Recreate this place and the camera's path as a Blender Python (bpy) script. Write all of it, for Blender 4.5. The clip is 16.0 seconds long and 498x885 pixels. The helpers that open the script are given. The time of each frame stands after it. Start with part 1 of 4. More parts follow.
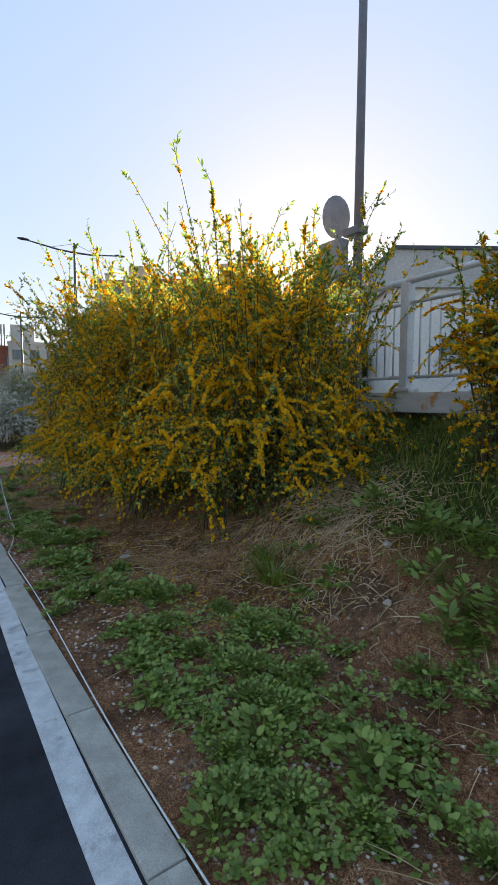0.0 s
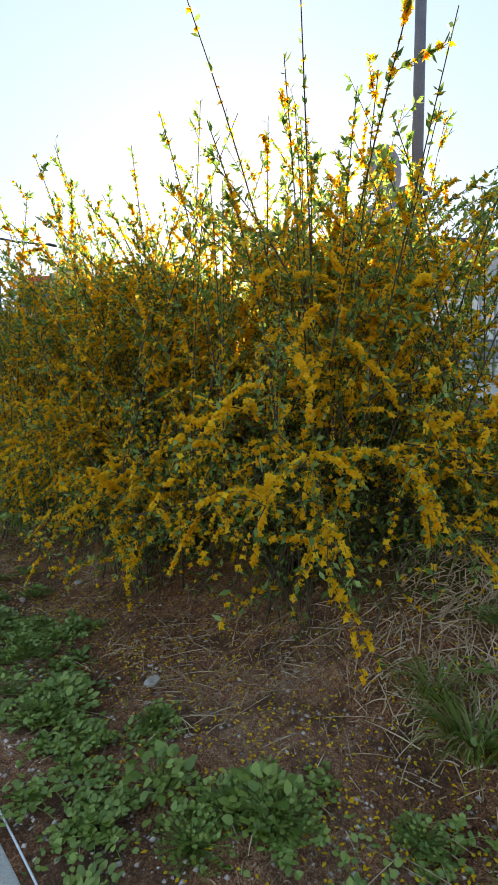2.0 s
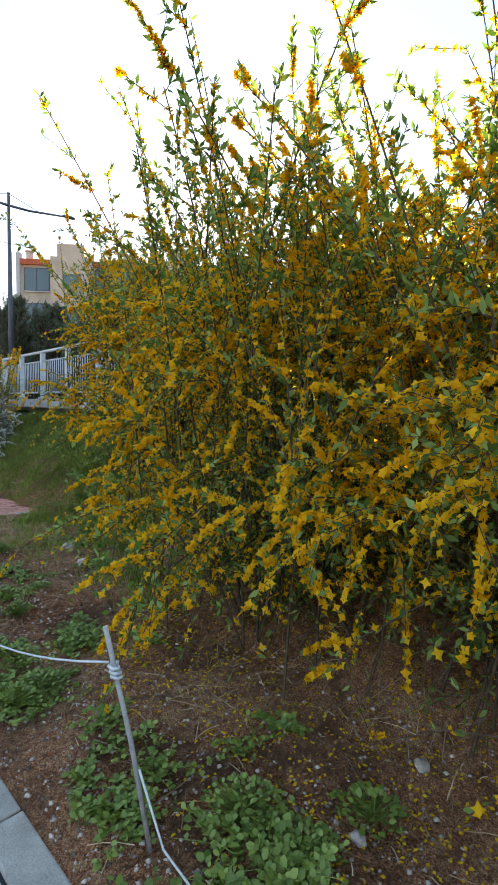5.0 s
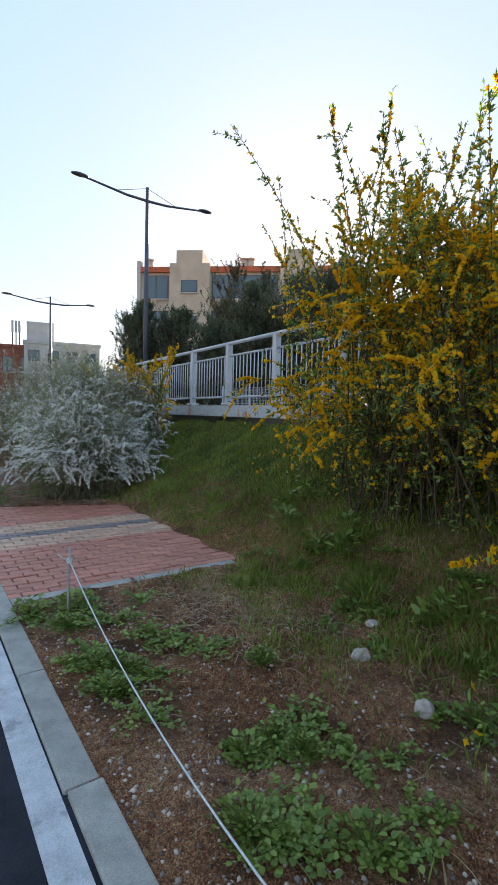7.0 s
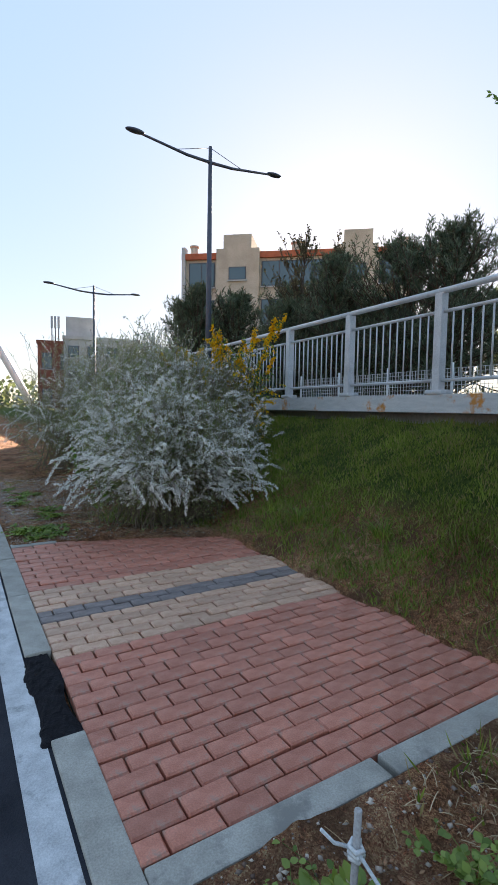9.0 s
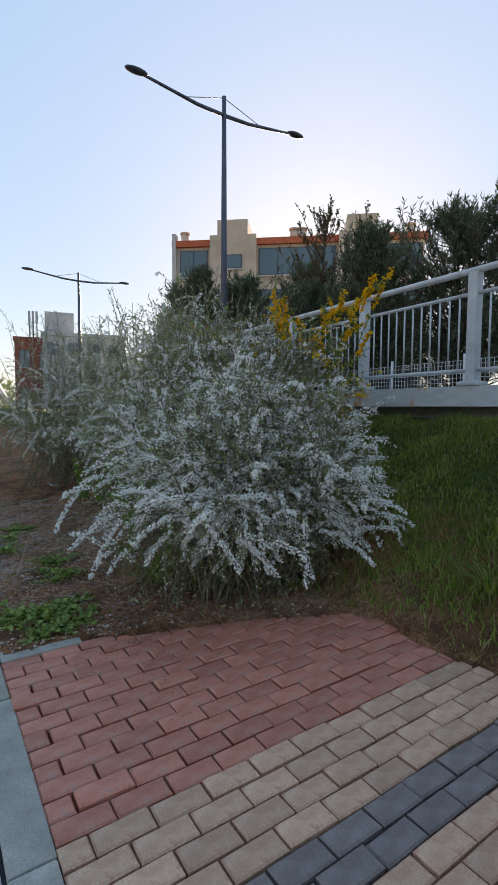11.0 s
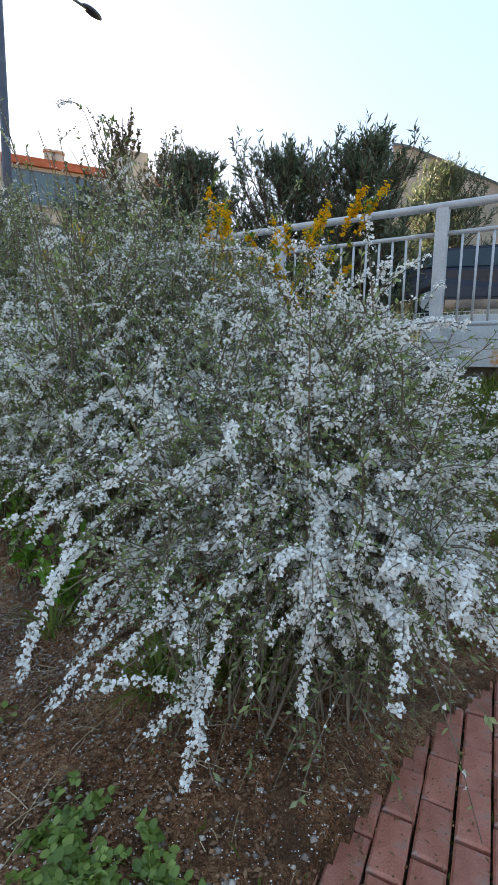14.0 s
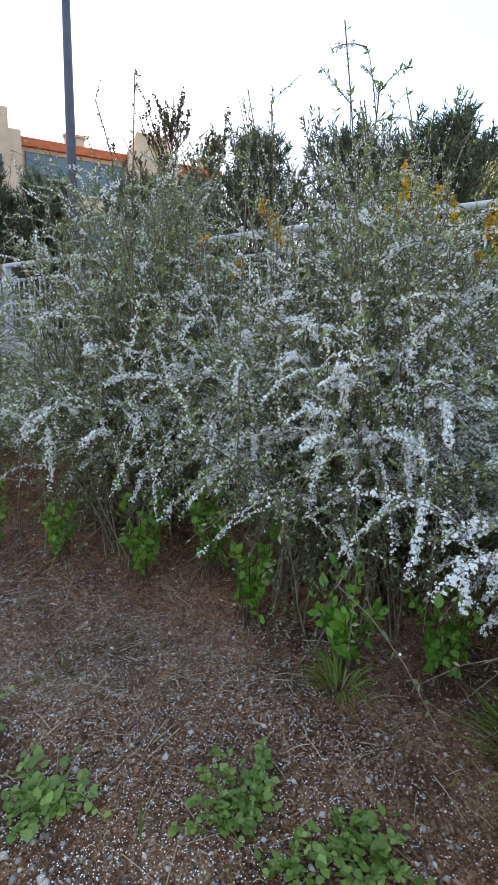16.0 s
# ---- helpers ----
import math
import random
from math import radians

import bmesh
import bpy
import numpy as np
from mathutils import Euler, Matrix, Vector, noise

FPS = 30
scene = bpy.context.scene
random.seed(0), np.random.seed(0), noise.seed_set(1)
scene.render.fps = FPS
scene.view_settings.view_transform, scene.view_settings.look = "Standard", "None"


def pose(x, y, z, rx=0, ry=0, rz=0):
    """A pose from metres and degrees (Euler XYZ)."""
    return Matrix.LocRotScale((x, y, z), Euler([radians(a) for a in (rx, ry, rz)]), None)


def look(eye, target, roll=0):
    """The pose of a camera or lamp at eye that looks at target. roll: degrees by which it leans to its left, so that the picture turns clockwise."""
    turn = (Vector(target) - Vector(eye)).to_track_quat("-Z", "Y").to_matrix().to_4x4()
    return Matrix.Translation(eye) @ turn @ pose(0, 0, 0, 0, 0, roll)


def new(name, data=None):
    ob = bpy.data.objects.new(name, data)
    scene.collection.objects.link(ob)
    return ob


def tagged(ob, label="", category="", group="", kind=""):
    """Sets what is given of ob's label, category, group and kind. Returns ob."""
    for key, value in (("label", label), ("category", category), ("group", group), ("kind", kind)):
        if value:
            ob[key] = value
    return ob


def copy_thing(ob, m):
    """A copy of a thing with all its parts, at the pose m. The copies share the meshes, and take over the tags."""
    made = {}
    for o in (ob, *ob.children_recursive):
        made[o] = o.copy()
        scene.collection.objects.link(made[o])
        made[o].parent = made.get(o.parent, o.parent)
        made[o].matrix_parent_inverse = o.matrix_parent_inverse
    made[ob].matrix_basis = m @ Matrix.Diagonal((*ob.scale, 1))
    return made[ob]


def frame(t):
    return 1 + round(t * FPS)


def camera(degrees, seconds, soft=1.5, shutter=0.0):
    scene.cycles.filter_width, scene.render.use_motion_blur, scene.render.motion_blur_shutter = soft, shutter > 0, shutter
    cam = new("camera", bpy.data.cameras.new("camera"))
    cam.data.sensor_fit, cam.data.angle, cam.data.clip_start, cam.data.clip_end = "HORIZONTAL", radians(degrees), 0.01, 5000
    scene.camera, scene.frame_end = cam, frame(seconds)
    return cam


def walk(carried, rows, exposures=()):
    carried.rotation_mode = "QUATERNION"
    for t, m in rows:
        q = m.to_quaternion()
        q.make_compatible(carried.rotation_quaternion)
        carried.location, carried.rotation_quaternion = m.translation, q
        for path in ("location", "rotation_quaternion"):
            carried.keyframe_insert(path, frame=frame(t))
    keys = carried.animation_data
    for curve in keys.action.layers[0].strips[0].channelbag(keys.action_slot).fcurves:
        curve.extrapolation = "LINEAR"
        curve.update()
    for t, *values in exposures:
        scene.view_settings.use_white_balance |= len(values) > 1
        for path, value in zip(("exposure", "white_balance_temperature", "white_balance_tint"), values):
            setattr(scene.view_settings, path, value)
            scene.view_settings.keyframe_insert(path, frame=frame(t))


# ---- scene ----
cam = camera(54.2, 16.0, soft=1.1)
PATH = [
    (0, (-0.725, -11.97, 1.471), (0.418, -10.338, 1.302), 0.2),
    (0.5, (-0.596, -11.372, 1.482), (0.528, -9.727, 1.321), -0.8),
    (1, (-0.558, -10.875, 1.527), (0.584, -9.241, 1.363), -0.0),
    (1.5, (-0.469, -10.393, 1.578), (0.718, -8.793, 1.398), -0.1),
    (2, (-0.492, -9.873, 1.511), (0.877, -8.422, 1.368), 0.0),
    (2.5, (-0.503, -9.384, 1.5), (0.975, -8.044, 1.354), 0.2),
    (3, (-0.502, -8.922, 1.517), (1.014, -7.626, 1.373), -0.2),
    (3.5, (-0.442, -8.483, 1.538), (1.024, -7.133, 1.365), -1.0),
    (4, (-0.563, -7.964, 1.445), (0.874, -6.574, 1.382), 0.1),
    (4.5, (-0.653, -7.345, 1.469), (0.759, -5.931, 1.382), 0.3),
    (5, (-0.635, -6.703, 1.479), (0.793, -5.31, 1.332), 1.1),
    (5.2, (-0.658, -6.398, 1.472), (0.824, -5.062, 1.333), 1.3),
    (7.3, (-0.563, -3.507, 1.431), (0.542, -1.844, 1.312), 1.1),
    (7.5, (-0.517, -3.23, 1.434), (0.575, -1.559, 1.314), 0.8),
    (8, (-0.49, -2.597, 1.42), (0.574, -0.908, 1.294), 0.5),
    (8.5, (-0.445, -1.949, 1.38), (0.616, -0.259, 1.248), 0.6),
    (9, (-0.452, -1.308, 1.364), (0.588, 0.394, 1.228), 1.0),
    (9.2, (-0.446, -1.055, 1.377), (0.589, 0.651, 1.239), 0.9),
    (11.3, (-0.263, 1.345, 1.331), (0.874, 2.984, 1.189), 0.2),
    (11.5, (-0.249, 1.566, 1.341), (0.91, 3.189, 1.198), 0.1),
    (12, (-0.211, 2.084, 1.306), (1.011, 3.661, 1.154), -0.8),
    (12.5, (-0.255, 2.537, 1.312), (1.083, 4.014, 1.14), -0.3),
    (13, (-0.252, 2.862, 1.291), (1.272, 4.144, 1.098), -0.1),
    (13.5, (-0.255, 3.125, 1.287), (1.375, 4.254, 1.028), -0.5),
    (14, (-0.338, 3.377, 1.288), (1.430, 4.265, 0.998), 1.1),
    (14.5, (-0.415, 3.649, 1.295), (1.382, 4.460, 0.961), 1.6),
    (15, (-0.427, 3.992, 1.299), (1.372, 4.795, 0.955), 1.5),
    (15.5, (-0.493, 4.378, 1.313), (1.302, 5.191, 0.968), 1.4),
    (16, (-0.543, 4.753, 1.318), (1.223, 5.633, 0.993), 1.2),
]
walk(cam, [(t, look(eye, target, roll)) for t, eye, target, roll in PATH],
     exposures=[(0, 2.6, 6900, 17), (0.5, 2.45, 6900, 17), (1, 2.75, 6900, 17), (1.5, 2.85, 6950, 17), (3, 3.4, 7000, 17), (3.8, 3.5, 7000, 17), (5, 3.3, 6900, 17), (7.5, 2.8, 6800, 17), (9, 2.72, 6800, 17), (11.5, 2.5, 6900, 16), (13, 2.98, 6850, 17), (15, 3.2, 6900, 17), (16, 3.45, 6900, 17)])

# ---- world, sun ----
SUN_AZ, SUN_EL = radians(42.4), radians(14.6)
world = bpy.data.worlds.new("sky")
scene.world = world
world.use_nodes = True
wn = world.node_tree.nodes
sky = wn.new("ShaderNodeTexSky")
sky.sky_type, sky.sun_disc = "NISHITA", False
sky.sun_elevation, sky.sun_rotation = SUN_EL, SUN_AZ
sky.air_density, sky.dust_density, sky.ozone_density = 1.0, 0.35, 3.0
sky_gamma = wn.new("ShaderNodeGamma")  # gamma flattens the sky: less sun glow, more fill light on shaded sides
sky_gamma.inputs["Gamma"].default_value = 0.15
vivid = wn.new("ShaderNodeHueSaturation")
vivid.inputs["Hue"].default_value, vivid.inputs["Saturation"].default_value = 0.506, 3.2
wn["Background"].inputs["Strength"].default_value = 0.14
world.node_tree.links.new(sky.outputs[0], sky_gamma.inputs[0])
world.node_tree.links.new(sky_gamma.outputs[0], vivid.inputs["Color"])
world.node_tree.links.new(vivid.outputs[0], wn["Background"].inputs[0])
sun_way = Vector((math.sin(SUN_AZ) * math.cos(SUN_EL), math.cos(SUN_AZ) * math.cos(SUN_EL), math.sin(SUN_EL)))
sun = new("sun", bpy.data.lights.new("sun", "SUN"))
sun.data.energy, sun.data.angle, sun.data.color = 5.0, radians(0.6), (1.0, 0.86, 0.68)
sun.matrix_world = look(sun_way * 50, (0, 0, 0))



# ---- materials ----
def mat(name, rough=0.8, metal=0.0):
    m = bpy.data.materials.new(name)
    m.use_nodes = True
    b = m.node_tree.nodes["Principled BSDF"]
    b.inputs["Roughness"].default_value, b.inputs["Metallic"].default_value = rough, metal
    if rough > 0.5:
        b.inputs["Specular IOR Level"].default_value = 0.15  # porous, matt surfaces
    return m, m.node_tree, b


def ramp(nt, fac, stops):
    r = nt.nodes.new("ShaderNodeValToRGB")
    els = r.color_ramp.elements
    while len(els) < len(stops):
        els.new(0.5)
    for e, (p, c) in zip(els, stops):
        e.position, e.color = p, (*c, 1)
    nt.links.new(fac, r.inputs[0])
    return r.outputs[0]


def noise_tex(nt, scale, detail=6, rough=0.6, stretch=None):
    co = nt.nodes.new("ShaderNodeTexCoord").outputs["Object"]
    if stretch:
        mp = nt.nodes.new("ShaderNodeMapping")
        mp.inputs["Scale"].default_value = stretch
        nt.links.new(co, mp.inputs[0])
        co = mp.outputs[0]
    n = nt.nodes.new("ShaderNodeTexNoise")
    n.inputs["Scale"].default_value, n.inputs["Detail"].default_value, n.inputs["Roughness"].default_value = scale, detail, rough
    nt.links.new(co, n.inputs["Vector"])
    return n.outputs["Fac"]


def mix(nt, fac, a, b, mode="MIX"):
    n = nt.nodes.new("ShaderNodeMix")
    n.data_type, n.blend_type = "RGBA", mode
    for sock, v in ((n.inputs[0], fac), (n.inputs[6], a), (n.inputs[7], b)):
        if isinstance(v, (int, float)):
            sock.default_value = v
        elif isinstance(v, tuple):
            sock.default_value = (*v, 1)
        else:
            nt.links.new(v, sock)
    return n.outputs[2]


def bump(nt, b, fac, strength, dist):
    n = nt.nodes.new("ShaderNodeBump")
    n.inputs["Strength"].default_value, n.inputs["Distance"].default_value = strength, dist
    nt.links.new(fac, n.inputs["Height"])
    nt.links.new(n.outputs[0], b.inputs["Normal"])


def surface(name, dark, light, scale=8, fine=120, rough=0.85, metal=0.0, relief=0.3, spread=0.0, spots=None, stretch=None):
    """Two-scale mottled surface. spread: variation from one piece to the next. spots: colour of stains."""
    m, nt, b = mat(name, rough, metal)
    c = ramp(nt, noise_tex(nt, scale, stretch=stretch), [(0.32, dark), (0.68, light)])
    f = noise_tex(nt, fine, 3)
    c = mix(nt, 0.35, c, ramp(nt, f, [(0.3, (0.25, 0.25, 0.25)), (0.7, (0.75, 0.75, 0.75))]), "OVERLAY")
    if spread:
        info = nt.nodes.new("ShaderNodeObjectInfo").outputs["Random"]
        k = 1 - spread
        c = mix(nt, 1.0, c, ramp(nt, info, [(0, (k, k, k)), (1, (1, 1, 1))]), "MULTIPLY")
    if spots:
        c = mix(nt, ramp(nt, noise_tex(nt, scale * 0.6, 8, 0.7), [(0.56, (0, 0, 0)), (0.64, (1, 1, 1))]), c, spots)
    nt.links.new(c, b.inputs["Base Color"])
    bump(nt, b, f, relief, 0.01)
    return m


def leafy(name, dark, light, through_light, rough=0.55, thin=0.45, mottle=0.32, dry=None):
    """Foliage or petals: each island its own tone, light passing through."""
    m, nt, b = mat(name, rough)
    isl = nt.nodes.new("ShaderNodeNewGeometry").outputs["Random Per Island"]
    c = ramp(nt, isl, [(0, dark), (1, light)] if dry is None else [(0, dark), (0.78, light), (0.84, dry), (1, dry)])
    c = mix(nt, 1.0, c, ramp(nt, noise_tex(nt, 1.7, 4), [(0.3, (1 - mottle,) * 3), (0.65, (1, 1, 1))]), "MULTIPLY")
    nt.links.new(c, b.inputs["Base Color"])
    tr = nt.nodes.new("ShaderNodeBsdfTranslucent")
    nt.links.new(mix(nt, 1.0, c, through_light, "MULTIPLY"), tr.inputs["Color"])
    sh = nt.nodes.new("ShaderNodeMixShader")
    sh.inputs[0].default_value = thin
    nt.links.new(b.outputs[0], sh.inputs[1])
    nt.links.new(tr.outputs[0], sh.inputs[2])
    nt.links.new(sh.outputs[0], nt.nodes["Material Output"].inputs[0])
    return m


def soil_material():
    m, nt, b = mat("soil_and_gravel", 0.95)
    big = noise_tex(nt, 0.9, 5)
    c = ramp(nt, big, [(0.3, (0.34, 0.15, 0.075)), (0.5, (0.54, 0.28, 0.155)), (0.7, (0.66, 0.43, 0.28))])
    v = nt.nodes.new("ShaderNodeTexVoronoi")
    v.inputs["Scale"].default_value = 190
    nt.links.new(nt.nodes.new("ShaderNodeTexCoord").outputs["Object"], v.inputs["Vector"])
    grit = ramp(nt, v.outputs["Color"], [(0.2, (0.2, 0.17, 0.15)), (0.55, (0.47, 0.43, 0.39)), (0.95, (0.9, 0.87, 0.82))])
    c = mix(nt, 0.9, c, grit, "OVERLAY")
    c = mix(nt, 0.6, c, ramp(nt, noise_tex(nt, 24, 7, 0.75), [(0.36, (0.06, 0.06, 0.06)), (0.64, (0.92, 0.92, 0.92))]), "OVERLAY")
    c = mix(nt, ramp(nt, noise_tex(nt, 2.3, 7, 0.7), [(0.48, (0, 0, 0)), (0.6, (0.75, 0.75, 0.75))]), c, (0.16, 0.085, 0.05))
    # grass roots tint the bank
    sep = nt.nodes.new("ShaderNodeSeparateXYZ")
    nt.links.new(nt.nodes.new("ShaderNodeTexCoord").outputs["Object"], sep.inputs[0])
    g = ramp(nt, sep.outputs["Z"], [(0.34, (0, 0, 0)), (0.62, (1, 1, 1))])
    c = mix(nt, g, c, ramp(nt, noise_tex(nt, 20, 6), [(0.35, (0.055, 0.085, 0.018)), (0.65, (0.13, 0.17, 0.04))]))
    nt.links.new(c, b.inputs["Base Color"])
    lump = nt.nodes.new("ShaderNodeMath")
    lump.operation = "MULTIPLY_ADD"
    lump.inputs[1].default_value = 4.0
    nt.links.new(noise_tex(nt, 35, 6, 0.7), lump.inputs[0])
    nt.links.new(v.outputs["Distance"], lump.inputs[2])
    bump(nt, b, lump.outputs[0], 1.0, 0.03)
    return m


M = {
    "asphalt": surface("asphalt", (0.016, 0.018, 0.024), (0.04, 0.042, 0.052), 3, 160, 0.95, relief=0.6),
    "paint": surface("road_paint", (0.4, 0.41, 0.42), (0.6, 0.61, 0.62), 9, 160, 0.6, relief=0.35, spots=(0.3, 0.31, 0.32)),
    "concrete": surface("kerb_concrete", (0.29, 0.275, 0.24), (0.46, 0.44, 0.395), 5, 140, 0.85, relief=0.35, spread=0.12, spots=(0.24, 0.23, 0.21)),
    "soil": soil_material(),
    "brick_red": surface("red_paver", (0.45, 0.145, 0.09), (0.64, 0.255, 0.175), 14, 150, 0.48, relief=0.35, spread=0.28, spots=(0.36, 0.22, 0.17)),
    "brick_pale": surface("sand_paver", (0.5, 0.27, 0.17), (0.7, 0.46, 0.32), 14, 150, 0.48, relief=0.35, spread=0.3, spots=(0.44, 0.2, 0.14)),
    "brick_grey": surface("grey_paver", (0.15, 0.12, 0.11), (0.26, 0.215, 0.205), 14, 150, 0.48, relief=0.35, spread=0.2),
    "sand": surface("joint_sand", (0.03, 0.026, 0.018), (0.09, 0.075, 0.05), 10, 160, 0.95),
    "tar": surface("tar_patch", (0.006, 0.006, 0.008), (0.016, 0.016, 0.02), 18, 90, 0.9, relief=1.0),
    "rail": surface("painted_rail", (0.42, 0.43, 0.44), (0.56, 0.57, 0.58), 4, 90, 0.45, relief=0.08, spots=(0.36, 0.36, 0.36)),
    "fascia": surface("deck_paint", (0.42, 0.43, 0.43), (0.56, 0.56, 0.55), 5, 90, 0.55, relief=0.1, spots=(0.5, 0.22, 0.06), stretch=(1, 0.6, 3)),
    "lamp_steel": surface("lamp_steel", (0.05, 0.055, 0.075), (0.09, 0.1, 0.125), 3, 60, 0.5, 0.3, 0.05),
    "pole_grey": surface("pole_grey", (0.1, 0.1, 0.115), (0.16, 0.16, 0.18), 3, 60, 0.5, 0.2, 0.05),
    "bark": surface("twig_bark", (0.06, 0.04, 0.025), (0.14, 0.1, 0.065), 30, 200, 0.85),
    "bark_pale": surface("pale_twig_bark", (0.12, 0.09, 0.06), (0.27, 0.21, 0.15), 30, 200, 0.85),
    "bark_dark": surface("dark_bark", (0.05, 0.035, 0.025), (0.12, 0.085, 0.06), 20, 120, 0.9),
    "leaf": leafy("forsythia_leaf", (0.07, 0.16, 0.022), (0.4, 0.52, 0.16), (0.9, 1.0, 0.6), 0.55, 0.4),
    "petal": leafy("yellow_petal", (0.93, 0.54, 0.01), (0.98, 0.71, 0.035), (1.0, 0.95, 0.5), 0.6, 0.55, 0.0),
    "leaf_small": leafy("spirea_leaf", (0.17, 0.23, 0.085), (0.54, 0.6, 0.33), (1.0, 1.0, 0.5)),
    "leaf_fresh": leafy("fresh_shoot_leaf", (0.12, 0.3, 0.03), (0.27, 0.48, 0.07), (1.0, 1.0, 0.4), 0.5, 0.4),
    "petal_white": leafy("white_petal", (0.88, 0.86, 0.81), (0.98, 0.96, 0.91), (1.0, 1.0, 0.95), 0.6, 0.25, 0.0),
    "grass": leafy("grass_blade", (0.12, 0.19, 0.025), (0.38, 0.46, 0.11), (1.0, 1.0, 0.4), 0.6, 0.4, 0.45, (0.42, 0.33, 0.17)),
    "weed": leafy("weed_leaf", (0.12, 0.2, 0.03), (0.36, 0.46, 0.1), (1.0, 1.0, 0.4), 0.5, 0.3),
    "straw": leafy("dry_straw", (0.5, 0.33, 0.18), (0.85, 0.65, 0.43), (1.0, 0.9, 0.7), 0.8, 0.15),
    "dead_leaf": leafy("dead_leaf", (0.2, 0.095, 0.05), (0.46, 0.26, 0.15), (1.0, 0.8, 0.6), 0.8, 0.2),
    "pine": leafy("conifer_needles", (0.05, 0.08, 0.05), (0.21, 0.25, 0.17), (1.0, 1.0, 0.6), 0.6, 0.3),
    "tree_leaf": leafy("spring_leaf", (0.1, 0.08, 0.05), (0.24, 0.22, 0.13), (1.0, 1.0, 0.6), 0.6, 0.3),
    "stone": surface("pale_stone", (0.34, 0.28, 0.23), (0.54, 0.47, 0.4), 20, 150, 0.85),
    "gravel": leafy("mixed_gravel", (0.12, 0.075, 0.06), (0.66, 0.55, 0.46), (1, 1, 1), 0.9, 0.0, 0.2),
    "wall_cream": surface("cream_plaster", (0.38, 0.33, 0.26), (0.5, 0.44, 0.36), 1.2, 20, 0.9, relief=0.1),
    "wall_grey": surface("grey_render", (0.36, 0.37, 0.37), (0.48, 0.49, 0.49), 1.0, 20, 0.9, relief=0.1),
    "wall_white": surface("white_render", (0.55, 0.55, 0.54), (0.68, 0.68, 0.67), 1.0, 20, 0.9, relief=0.1),
    "wall_red": surface("red_brickwork", (0.2, 0.075, 0.05), (0.3, 0.12, 0.09), 2.0, 30, 0.9, relief=0.1),
    "tile_red": surface("red_roof_tile", (0.34, 0.09, 0.045), (0.48, 0.15, 0.08), 3.0, 30, 0.8, relief=0.1),
    "dark_trim": surface("dark_trim", (0.03, 0.035, 0.045), (0.06, 0.065, 0.08), 3, 40, 0.5),
    "rope": surface("white_rope", (0.5, 0.52, 0.53), (0.7, 0.72, 0.73), 60, 300, 0.8),
    "stake": surface("weathered_stake", (0.3, 0.28, 0.27), (0.45, 0.43, 0.42), 20, 150, 0.7),
    "mirror_back": surface("mirror_back", (0.2, 0.2, 0.22), (0.3, 0.3, 0.32), 4, 60, 0.6),
    "arch_white": surface("white_arch_paint", (0.6, 0.61, 0.62), (0.7, 0.71, 0.72), 1, 20, 0.5),
    "car_paint": surface("dark_blue_car_paint", (0.012, 0.016, 0.03), (0.02, 0.026, 0.045), 1, 20, 0.25, 0.4, 0.0),
    "rubber": surface("tyre_rubber", (0.015, 0.015, 0.015), (0.03, 0.03, 0.03), 10, 60, 0.8),
}
glass, gnt, gb = mat("window_glass", 0.08)
gb.inputs["Base Color"].default_value = (0.05, 0.09, 0.11, 1)
gb.inputs["Specular IOR Level"].default_value = 0.8
M["glass"] = glass


# ---- mesh helpers ----
def mesh_arrays(name, verts, faces, material, smooth=False):
    """verts (n,3); faces (m,k) with one k."""
    me = bpy.data.meshes.new(name)
    v, f = np.asarray(verts, dtype=np.float32), np.asarray(faces, dtype=np.int32)
    me.vertices.add(len(v))
    me.vertices.foreach_set("co", v.ravel())
    me.loops.add(f.size)
    me.loops.foreach_set("vertex_index", f.ravel())
    me.polygons.add(len(f))
    me.polygons.foreach_set("loop_start", np.arange(0, f.size, f.shape[1], dtype=np.int32))
    if smooth:
        me.polygons.foreach_set("use_smooth", np.ones(len(f), dtype=bool))
    me.update(calc_edges=True)
    me.materials.append(material)
    return me


def part(name, bm, material, parent=None, label=""):
    """Links a bmesh (or a ready mesh) as one object, under a thing or a part."""
    if isinstance(bm, bmesh.types.BMesh):
        me = bpy.data.meshes.new(name)
        bm.to_mesh(me)
        bm.free()
        me.materials.append(material)
    else:
        me = bm
    ob = new(name, me)
    if parent is not None:
        ob.parent = parent
    if label:
        ob["label"] = label
    return ob


def thing(name, place, label, category, group="", kind="", turn=0):
    ob = new(name)
    ob.matrix_world = pose(*place, 0, 0, turn)
    return tagged(ob, label, category, group, kind)


def box(bm, x0, x1, y0, y1, z0, z1, bevel=0.0):
    m = Matrix.Translation(((x0 + x1) / 2, (y0 + y1) / 2, (z0 + z1) / 2)) @ Matrix.Diagonal((x1 - x0, y1 - y0, z1 - z0, 1))
    g = bmesh.ops.create_cube(bm, size=1, matrix=m)
    if bevel:
        es = list({e for v in g["verts"] for e in v.link_edges})
        bmesh.ops.bevel(bm, geom=es, offset=bevel, segments=2, affect="EDGES", profile=0.6)
    return bm


def box_bm(*a, **k):
    return box(bmesh.new(), *a, **k)


